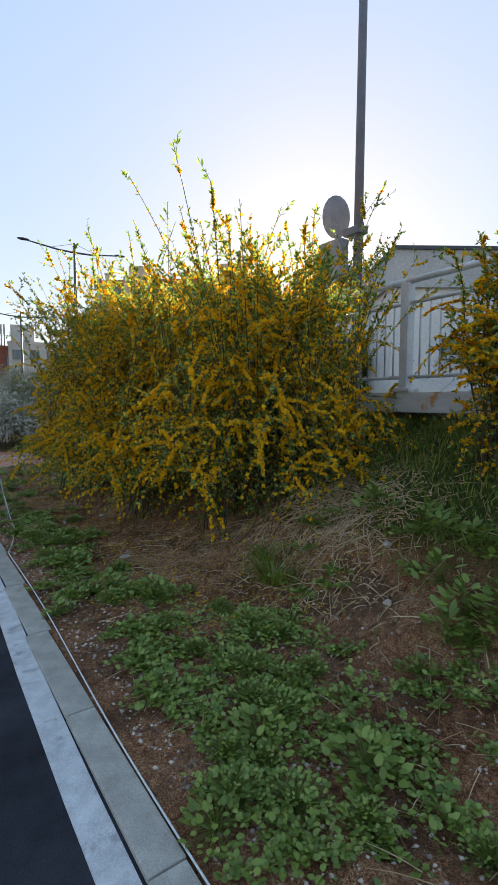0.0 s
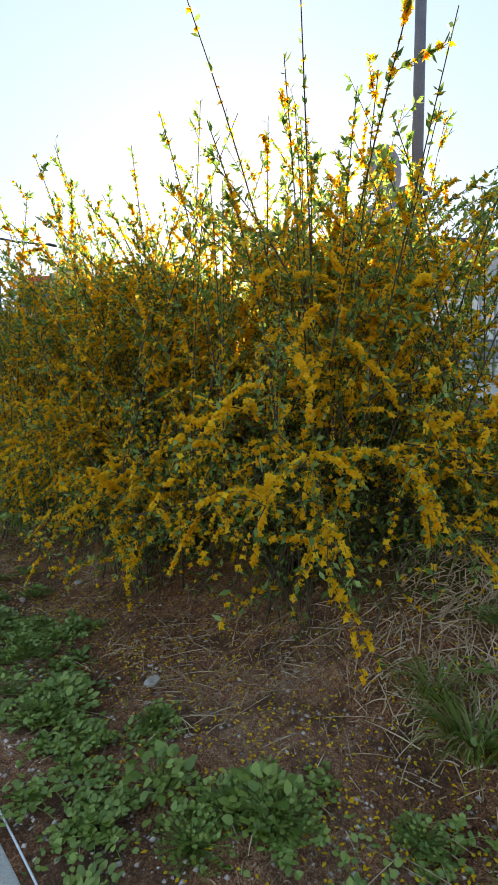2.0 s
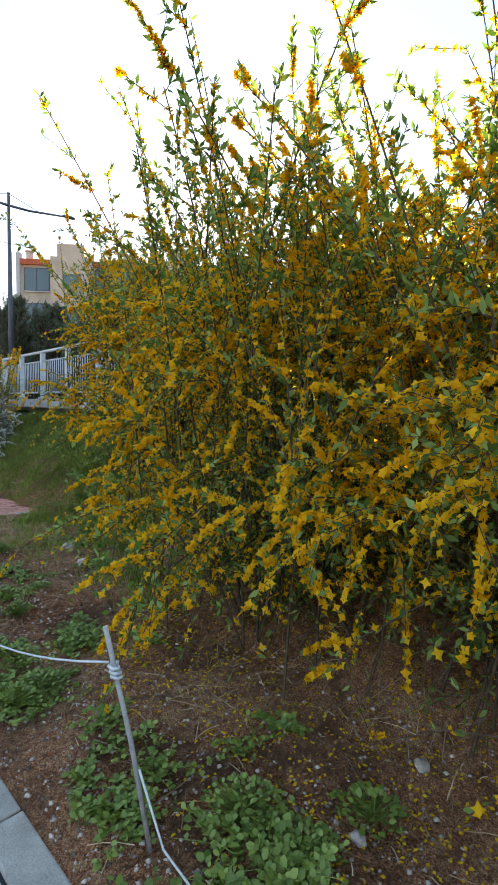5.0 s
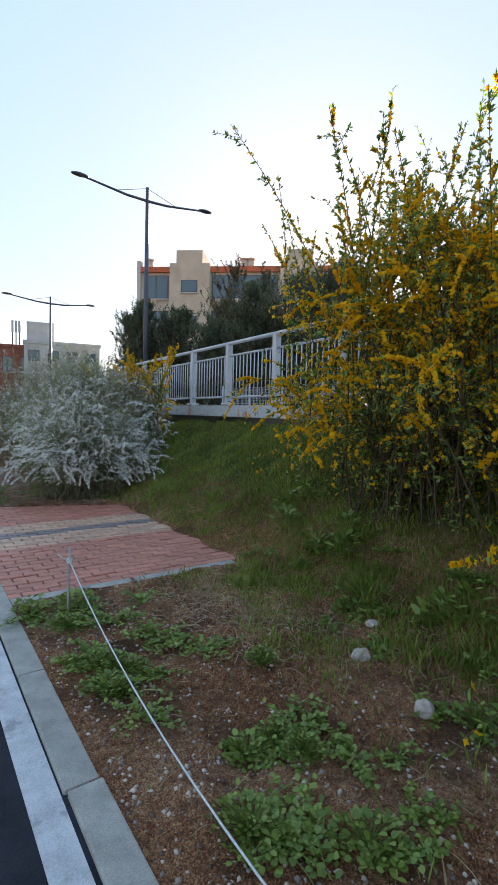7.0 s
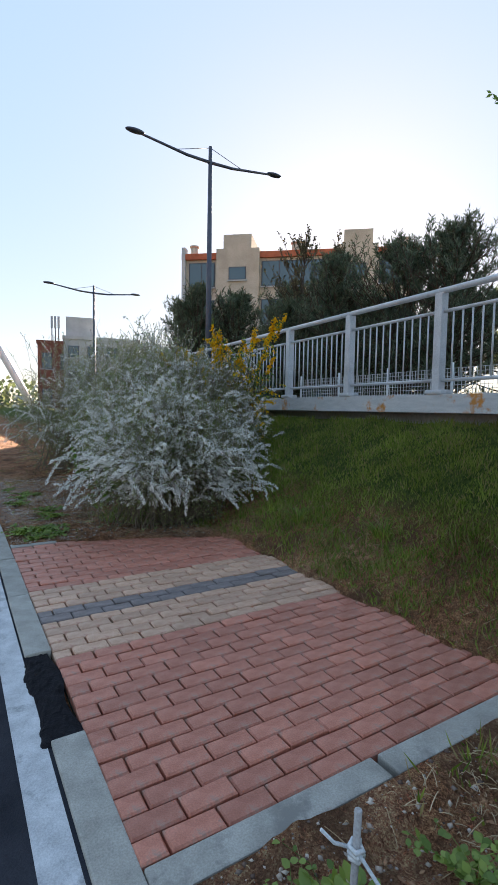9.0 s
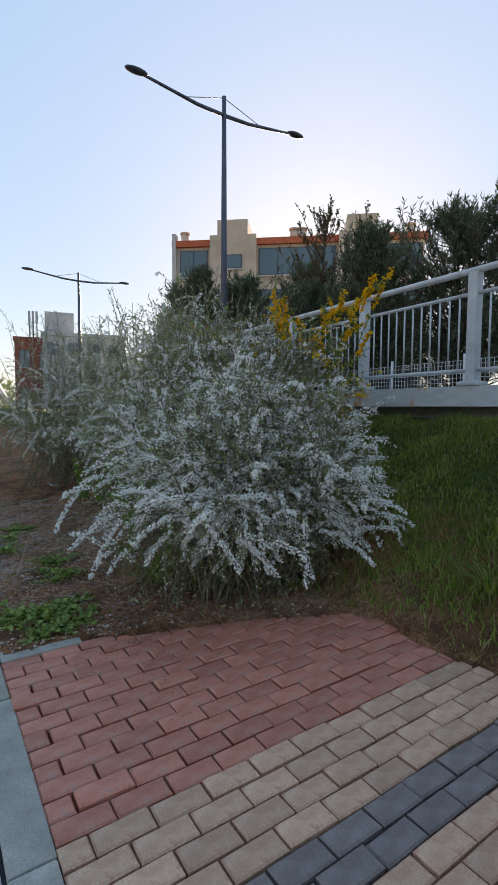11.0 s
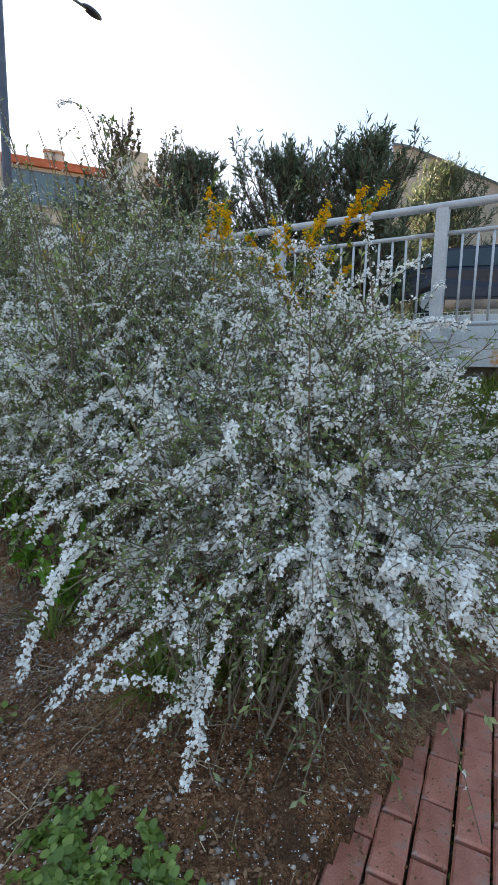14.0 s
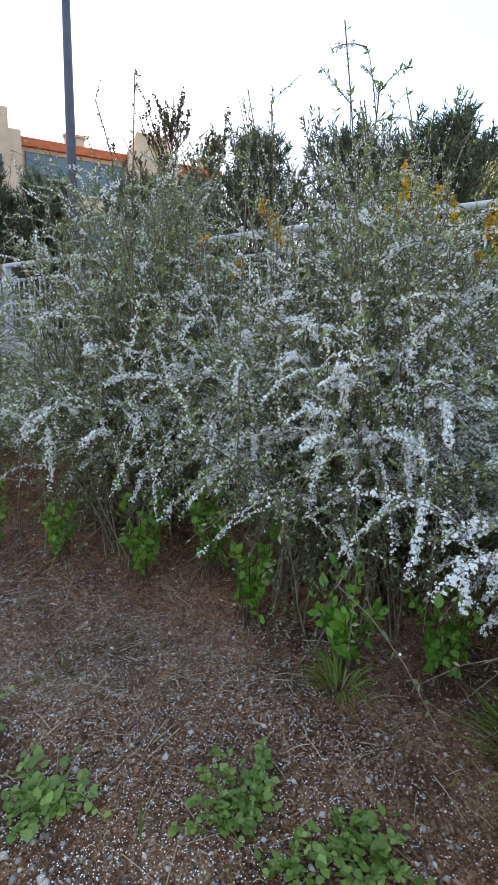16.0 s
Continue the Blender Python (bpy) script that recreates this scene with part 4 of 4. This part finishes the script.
grass_patch("bank_grass", scatter(200000, 1.9, 4.4, -4.5, 6.0, g, lambda x, y: np.clip((x - 1.8) * 1.2, 0.1, 1) * (0.35 + 0.65 * patchy(x, y, 1.6))), 0.025, 0.115, "short green grass covering the bank", g)
grass_patch("bank_grass", scatter(80000, 1.5, 3.9, -14, -4.5, g, lambda x, y: np.clip((x - 1.9) * 0.6, 0.03, 1) * (1 - 0.95 * np.exp(-(((x - 2.2) / 0.6) ** 2 + ((y + 9.1) / 0.7) ** 2)))), 0.035, 0.17, "longer green grass on the bank below the railing", g)
grass_patch("bank_grass", scatter(60000, 1.0, 2.5, -4.2, -0.2, g, lambda x, y: np.clip((x - 1.0) * 0.55, 0, 0.7) * patchy(x, y, 2.2)), 0.03, 0.13, "patchy green grass at the foot of the bank", g)
grass_patch("verge_grass", scatter(22000, 0.1, 2.0, -13, 10, g, lambda x, y: 0.25 * patchy(x, y, 2.0) ** 3), 0.02, 0.12, "sparse thin grass tufts in bare soil", g)


def ovals(p, way, L, W, up):
    """Six-sided ovate leaves."""
    side = unit(np.cross(way, up))
    nor = np.cross(side, way)
    L, W = np.reshape(L, (-1, 1)), np.reshape(W, (-1, 1))
    pts = [p, p + way * L * 0.3 + side * W + nor * W * 0.15, p + way * L * 0.7 + side * W * 0.85 + nor * W * 0.1, p + way * L - nor * W * 0.2,
           p + way * L * 0.7 - side * W * 0.85 + nor * W * 0.1, p + way * L * 0.3 - side * W + nor * W * 0.15]
    return np.stack(pts, 1).reshape(-1, 3), np.arange(6 * len(p)).reshape(-1, 6)


def weed(seed, n, r, h, leaf, slim=0.33):
    g = np.random.default_rng(seed)
    t = thing("weed", (0, 0, 0), "low broad-leaved green weed growing in gravelly soil", "weed", "weeds on the verge")
    a = g.random(n) * math.tau
    d = r * np.sqrt(g.random(n))
    P = np.stack([np.cos(a) * d, np.sin(a) * d, 0.02 + h * (1 - (d / r) ** 2) * (0.5 + 0.5 * g.random(n))], 1)
    way = unit(np.stack([np.cos(a + g.normal(0, 0.6, n)), np.sin(a + g.normal(0, 0.6, n)), 0.25 + 0.4 * g.random(n)], 1))
    L = leaf * (0.6 + 0.7 * g.random(n))
    up = unit(np.stack([g.normal(0, 0.3, n), g.normal(0, 0.3, n), np.ones(n)], 1))
    part("foliage", mesh_arrays("foliage", *ovals(P, way, L, L * slim, up), M["weed"]), None, t)
    st = bezier(np.zeros((n, 3)) + g.normal(size=(n, 3)) * 0.01, P * 0.5 + np.array([0, 0, 0.01]), P, 3)
    part("stem", mesh_arrays("stem", *tubes(st, np.full(n, 0.002), np.full(n, 0.001), 3), M["weed"]), None, t)
    return t


def weed_mat(seed, runners, reach, leaf):
    """Creeping weed: leaf pairs along runners that wander over the soil."""
    g = np.random.default_rng(seed)
    t = thing("weed", (0, 0, 0), "creeping small-leaved green weed spread over gravelly soil", "weed", "weeds on the verge")
    a = g.random(runners) * math.tau
    r = reach * (0.35 + 0.65 * g.random(runners))
    end = np.stack([np.cos(a) * r, np.sin(a) * r, 0.01 + 0.03 * g.random(runners)], 1)
    bend = a + g.normal(0, 0.9, runners)
    run = bezier(np.zeros((runners, 3)), np.stack([np.cos(bend) * r * 0.5, np.sin(bend) * r * 0.5, 0.03 + 0.05 * g.random(runners)], 1), end, 4)
    part("stem", mesh_arrays("stem", *tubes(run, np.full(runners, 0.002), np.full(runners, 0.0012), 3), M["weed"]), None, t)["kind"] = "stuff"
    n = runners * 13
    p, tan, _ = pick(run, n, g, 0.12)
    way = unit(np.cross(tan, np.array([0, 0, 1.0])) * g.choice([-1.0, 1.0], n)[:, None] + tan * 0.5 + rand_dir(n, g) * 0.5 + np.array([0, 0, 0.3]))
    L = leaf * (0.5 + 0.8 * g.random(n))
    up = unit(np.stack([g.normal(0, 0.35, n), g.normal(0, 0.35, n), np.ones(n)], 1))
    part("foliage", mesh_arrays("foliage", *ovals(p, way, L, L * 0.36, up), M["weed"]), None, t)
    return t


kinds = [weed(200, 90, 0.11, 0.07, 0.03), weed(203, 80, 0.15, 0.12, 0.046), weed_mat(201, 14, 0.2, 0.028), weed_mat(202, 9, 0.14, 0.024), weed_mat(204, 18, 0.28, 0.027), weed_mat(205, 12, 0.22, 0.031),
         weed(206, 230, 0.15, 0.07, 0.02), weed(207, 170, 0.1, 0.09, 0.018), weed(208, 46, 0.15, 0.17, 0.085, 0.2)]
used = set()
spots = [(x, y, -1) for x, y, _ in scatter(190, 0.2, 1.4, -12.5, -0.3, g, lambda x, y: np.clip(1.2 - 0.9 * x, 0.06, 1)).tolist()]
spots += [(x, y, -1) for x, y, _ in scatter(50, 1.2, 2.6, -12.5, -8.6, g).tolist() + scatter(46, 1.4, 2.8, -3.6, 0.3, g).tolist()]
for cx, cy, r, n in ((0.66, -8.63, 0.12, 4), (0.85, -9.65, 0.2, 13), (0.3, -9.95, 0.13, 5), (0.68, -10.2, 0.13, 6), (0.3, -10.6, 0.18, 9), (0.5, -10.95, 0.2, 6), (0.85, -10.5, 0.14, 5), (0.45, -9.3, 0.15, 4), (0.45, -8.2, 0.25, 9),
                     (0.5, -5.85, 0.2, 9), (0.47, -6.43, 0.12, 4), (0.64, -6.8, 0.14, 8), (0.4, -7.4, 0.16, 7), (0.65, -6.62, 0.1, 3), (0.3, -5.2, 0.15, 5), (0.35, -4.2, 0.2, 5), (0.35, -3.0, 0.2, 5), (0.7, -2.4, 0.15, 3), (0.3, -1.6, 0.2, 5),
                     (0.14, -0.5, 0.1, 4), (0.42, -0.72, 0.16, 4), (0.25, 4.2, 0.15, 9), (0.26, 3.98, 0.08, 3), (0.45, 5.0, 0.12, 3), (0.5, 5.4, 0.08, 3), (0.35, 5.95, 0.14, 4), (0.4, 7.0, 0.2, 5)):
    spots += [(max(0.08, cx + g.normal(0, r)), cy + g.normal(0, r), -2) for _ in range(n)]
for cx, cy, n in ((1.8, -10.6, 4), (2.2, -10.2, 4), (2.7, -9.8, 4), (2.5, -11.0, 4), (2.8, 0.1, 3), (2.6, -0.7, 3), (2.3, -2.0, 2)):
    spots += [(cx + g.normal(0, 0.22), cy + g.normal(0, 0.22), 8) for _ in range(n)]
for x, y, kind in spots:
    if in_paving(x, y) or (-0.14 < y < 0.1 and x < 2.0):
        continue
    k = kind
    if kind == -1:
        k = int(g.choice(8, p=[0.06, 0.02, 0.24, 0.24, 0.16, 0.16, 0.05, 0.07]))
    elif kind == -2:
        k = int(g.choice([2, 3, 3, 5])) if y > 3.5 else int(g.choice(8, p=[0.08, 0.03, 0.18, 0.18, 0.16, 0.13, 0.13, 0.11]))
    m = pose(x, y, float(land(x, y)) - 0.005, g.normal(0, 4), g.normal(0, 4), g.uniform(0, 360))
    if k not in used:
        kinds[k].matrix_world = m
        used.add(k)
    else:
        copy_thing(kinds[k], m)


def set_weed(k, x, y):
    copy_thing(kinds[k], pose(x, y, float(land(x, y)) - 0.005, 0, 0, 97 * x))


for k, x, y in ((0, 0.62, -9.15), (3, 0.51, 5.13), (2, 0.49, 4.04), (3, 0.4, 4.2), (1, 0.45, -7.48), (0, 0.55, -7.3)):
    set_weed(k, x, y)


def grass_tuft(place, n, r, h, label):
    g = np.random.default_rng(int(abs(place[0] * 100)))
    t = thing("grass_tuft", (place[0], place[1], float(land(*place)) - 0.01), label, "grass")
    a = g.random(n) * math.tau
    p = np.stack([np.cos(a), np.sin(a), 0 * a], 1) * (r * 0.4 * np.sqrt(g.random(n)))[:, None]
    L = h * (0.5 + 0.6 * g.random(n))
    tip = p * 2.2 + np.stack([np.cos(a) * L * 0.6, np.sin(a) * L * 0.6, L * (0.35 + 0.5 * g.random(n))], 1)
    path = bezier(p, p * 1.3 + np.stack([np.cos(a) * L * 0.15, np.sin(a) * L * 0.15, L * 0.75], 1), tip, 5)
    side = unit(np.cross(tip - p, np.array([0, 0, 1.0])))[:, None] * (0.0045 * np.array([1, 1, 0.85, 0.55, 0.08]))[None, :, None]
    v = np.stack([path - side, path + side], 2)
    i = np.arange(n * 10).reshape(n, 5, 2)
    f = np.stack([i[:, :-1, 0], i[:, :-1, 1], i[:, 1:, 1], i[:, 1:, 0]], -1).reshape(-1, 4)
    part("foliage", mesh_arrays("foliage", v.reshape(-1, 3), f, M["grass"]), None, t)


tl = "tuft of long green grass growing from the soil"
for x, y, n, r, h in ((1.5, -9.12, 170, 0.25, 0.26), (1.62, -8.9, 90, 0.18, 0.2), (1.15, 4.5, 130, 0.26, 0.24), (1.35, 4.25, 120, 0.26, 0.28), (1.2, 5.2, 60, 0.15, 0.2), (2.2, -1.5, 80, 0.2, 0.2), (2.5, -0.6, 80, 0.2, 0.22), (2.4, -2.6, 90, 0.2, 0.24), (2.9, 0.4, 80, 0.2, 0.22), (2.7, 1.6, 80, 0.22, 0.2), (2.55, 2.6, 80, 0.2, 0.2)):
    grass_tuft((x, y), n, r, h, tl)


def leafy_shoot(place, stems, h):
    g = np.random.default_rng(int(abs(place[1] * 100)))
    t = thing("leafy_shoot", (place[0], place[1], float(land(*place)) - 0.01), "fresh bright green leafy shoots at the foot of shrubs", "plant")
    a = g.random(stems) * math.tau
    hh = h * (0.5 + 0.6 * g.random(stems))
    tip = np.stack([np.cos(a) * 0.14, np.sin(a) * 0.14, hh], 1) * (0.6 + 0.6 * g.random((stems, 1)))
    run = bezier(g.normal(size=(stems, 3)) * np.array([0.05, 0.05, 0]), tip * np.array([0.4, 0.4, 0.6]), tip, 5)
    part("stem", mesh_arrays("stem", *tubes(run, np.full(stems, 0.003), np.full(stems, 0.0015), 3), M["bark"]), None, t)["kind"] = "stuff"
    n = stems * 16
    p, tan, _ = pick(run, n, g, 0.25)
    way = unit(tan * 0.5 + rand_dir(n, g) + np.array([0, 0, 0.2]))
    L = 0.05 * (0.5 + 0.8 * g.random(n))
    part("foliage", mesh_arrays("foliage", *ovals(p, way, L, L * 0.3, rand_dir(n, g)), M["leaf_fresh"]), None, t)


for x, y, n, h in ((1.3, 5.2, 16, 0.5), (1.5, 4.85, 12, 0.5), (1.5, 5.75, 14, 0.6), (1.6, 6.5, 16, 0.7), (1.55, 7.1, 14, 0.6), (1.45, 4.1, 9, 0.4), (1.7, 6.1, 16, 0.8), (1.5, 7.7, 14, 0.6)):
    leafy_shoot((x, y), n, h)


def litter(name, P, L0, L1, W, material, label, category, g, flat=0.12):
    n = len(P)
    a = g.random(n) * math.tau
    way = unit(np.stack([np.cos(a), np.sin(a), g.normal(0, flat, n)], 1))
    L = L0 + (L1 - L0) * g.random(n) ** 2
    up = unit(np.stack([g.normal(0, 0.35, n), g.normal(0, 0.35, n), np.ones(n)], 1))
    t = part(name, mesh_arrays(name, *blades(P + np.array([0, 0, 0.008]), way, L, W, up), M[material]), None)
    tagged(t, label, category, kind="stuff")


def straw_density(x, y):
    return 0.18 + 0.8 * np.exp(-(((x - 2.0) / 0.7) ** 2 + ((y + 9.0) / 0.9) ** 2)) + 0.14 * ((y > 3.9) & (x < 1.6)) + 0.5 * np.exp(-(((x - 1.25) / 0.45) ** 2 + ((y + 0.95) / 0.5) ** 2))


P = np.concatenate([scatter(24000, 0.2, 2.9, -12, 9, g, straw_density), scatter(5200, 1.3, 3.1, -9.9, -8.0, g, lambda x, y: np.exp(-(((x - 2.2) / 0.55) ** 2 + ((y + 9.1) / 0.6) ** 2))), scatter(250, 0.9, 1.7, -8.2, -7.0, g), scatter(3200, 0.8, 2.2, -2.2, -0.2, g, lambda x, y: 0.2 + np.exp(-(((x - 1.4) / 0.4) ** 2 + ((y + 0.9) / 0.6) ** 2)))])
n = len(P)
a = g.random(n) * math.tau
L = (0.025 + 0.25 * g.random(n) ** 3) * np.where(P[:, 1] > 3, 0.8, np.where(P[:, 1] > -4, 0.5, 1.0))
tip = P + np.stack([np.cos(a) * L, np.sin(a) * L, g.normal(0.0, 0.02, n)], 1)
tip[:, 2] = land(tip[:, 0], tip[:, 1]) + 0.03 * g.random(n)
path = bezier(P + np.array([0, 0, 0.004]), (P + tip) / 2 + np.array([0, 0, 0.03]) * g.random((n, 1)), tip, 4)
st = part("straw", mesh_arrays("straw", *tubes(path, np.where((P[:, 0] > 1.4) & (P[:, 1] < -8), 0.0045, np.where(P[:, 1] > -4, 0.002, 0.0026)), np.full(n, 0.0014), 3), M["straw"]), None)
tagged(st, "dry broken straw strewn over the soil", "straw", kind="stuff")
litter("fallen_petals", scatter(9000, 0.3, 2.4, -9.8, -3.8, g, lambda x, y: 0.2 + 0.8 * smooth(0.3, 1.0, x)), 0.014, 0.03, 0.006, "petal", "fallen yellow petals under the shrubs", "petals", g)
litter("dead_leaves", np.concatenate([scatter(9000, 0.6, 2.6, -9.5, 9, g), scatter(11000, 0.35, 2.0, 3.8, 8, g)]), 0.01, 0.034, 0.006, "dead_leaf", "brown dead leaves lying on the soil", "leaves", g)
litter("fallen_white_petals", scatter(40000, 0.15, 1.9, 3.6, 8.5, g, lambda x, y: 0.35 + 0.65 * smooth(4.7, 5.4, y)), 0.004, 0.008, 0.0024, "petal_white", "fallen white petals on the gravel", "petals", g)


g = np.random.default_rng(140)
n = 5200
P = np.stack([g.uniform(0.02, 1.95, n), 0.0995 * g.integers(0, 37, n) + g.normal(0, 0.003, n), np.full(n, -0.028)], 1)
P = P[g.random(n) < patchy(P[:, 0], P[:, 1], 1.3) ** 2 * (0.25 + 0.75 * smooth(1.2, 3.4, P[:, 1]))]
grass_patch("joint_moss", P, 0.012, 0.034, "short moss and grass growing in brick joints", g)
P = np.stack([g.uniform(0.3, 2.0, 900), 3.62 - 0.9 * g.random(900) ** 2.5, np.full(900, 0.003)], 1)
litter("crumbs", P[P[:, 0] < 2.0], 0.006, 0.022, 0.004, "dead_leaf", "dry leaf crumbs strewn over the brick edge", "leaves", g)


def pebbles(P, low, high, g, name, label):
    octa = np.array([(1, 0, 0), (0, 1, 0), (-1, 0, 0), (0, -1, 0), (0, 0, 1), (0, 0, -1)], float)
    tri = np.array([(0, 1, 4), (1, 2, 4), (2, 3, 4), (3, 0, 4), (1, 0, 5), (2, 1, 5), (3, 2, 5), (0, 3, 5)])
    n = len(P)
    r = (low + (high - low) * g.random(n) ** 3)[:, None, None]
    v = octa[None] * (0.6 + 0.6 * g.random((n, 6, 1))) * r * np.array([1, 0.8, 0.6])
    a = g.random(n) * math.tau
    rot = np.stack([np.stack([np.cos(a), -np.sin(a), 0 * a], 1), np.stack([np.sin(a), np.cos(a), 0 * a], 1), np.stack([0 * a, 0 * a, 1 + 0 * a], 1)], 1)
    v = np.einsum("nij,nkj->nki", rot, v) + P[:, None]
    f = (tri[None] + 6 * np.arange(n)[:, None, None]).reshape(-1, 3)
    t = part(name, mesh_arrays(name, v.reshape(-1, 3), f, M["gravel"]), None)
    tagged(t, label, "gravel", kind="stuff")


pebbles(scatter(60000, 0.02, 1.9, -12.0, 8.5, g, lambda x, y: 0.35 + 0.65 * smooth(1.1, 0.1, x)), 0.003, 0.019, g, "gravel", "loose pale gravel scattered over the soil")
pebbles(scatter(30000, 0.06, 1.3, 4.9, 7.6, g), 0.002, 0.007, g, "grit", "fine pale grit covering the soil below white shrubs")


def stone(place, size, turn, seed, label):
    bm = bmesh.new()
    bmesh.ops.create_icosphere(bm, subdivisions=3, radius=1)
    for v in bm.verts:
        k = 1 + 0.28 * noise.noise(v.co * 1.4 + Vector((seed, 0, 0)))
        v.co = Vector((v.co.x * size[0] * k, v.co.y * size[1] * k, v.co.z * size[2] * k))
    t = part("stone", bm, M["stone"])
    t.matrix_world = pose(*place, 5, 8, turn)
    tagged(t, label, "stone")


for x, y, sx, sy, sz, tn in ((0.9, -7.62, 0.075, 0.035, 0.015, 30), (1.55, -2.05, 0.07, 0.05, 0.04, 10), (2.0, -1.75, 0.06, 0.05, 0.03, 70), (1.45, -2.55, 0.06, 0.05, 0.045, 50), (1.25, -5.9, 0.05, 0.03, 0.02, 20), (0.79, -5.88, 0.035, 0.025, 0.02, 80), (1.75, -10.0, 0.035, 0.025, 0.02, 0), (2.1, -9.7, 0.05, 0.03, 0.025, 40)):
    stone((x, y, float(land(x, y)) + sz * 0.4), (sx, sy, sz), tn, x * 7, "pale angular stone lying on the soil")

lay_bricks()
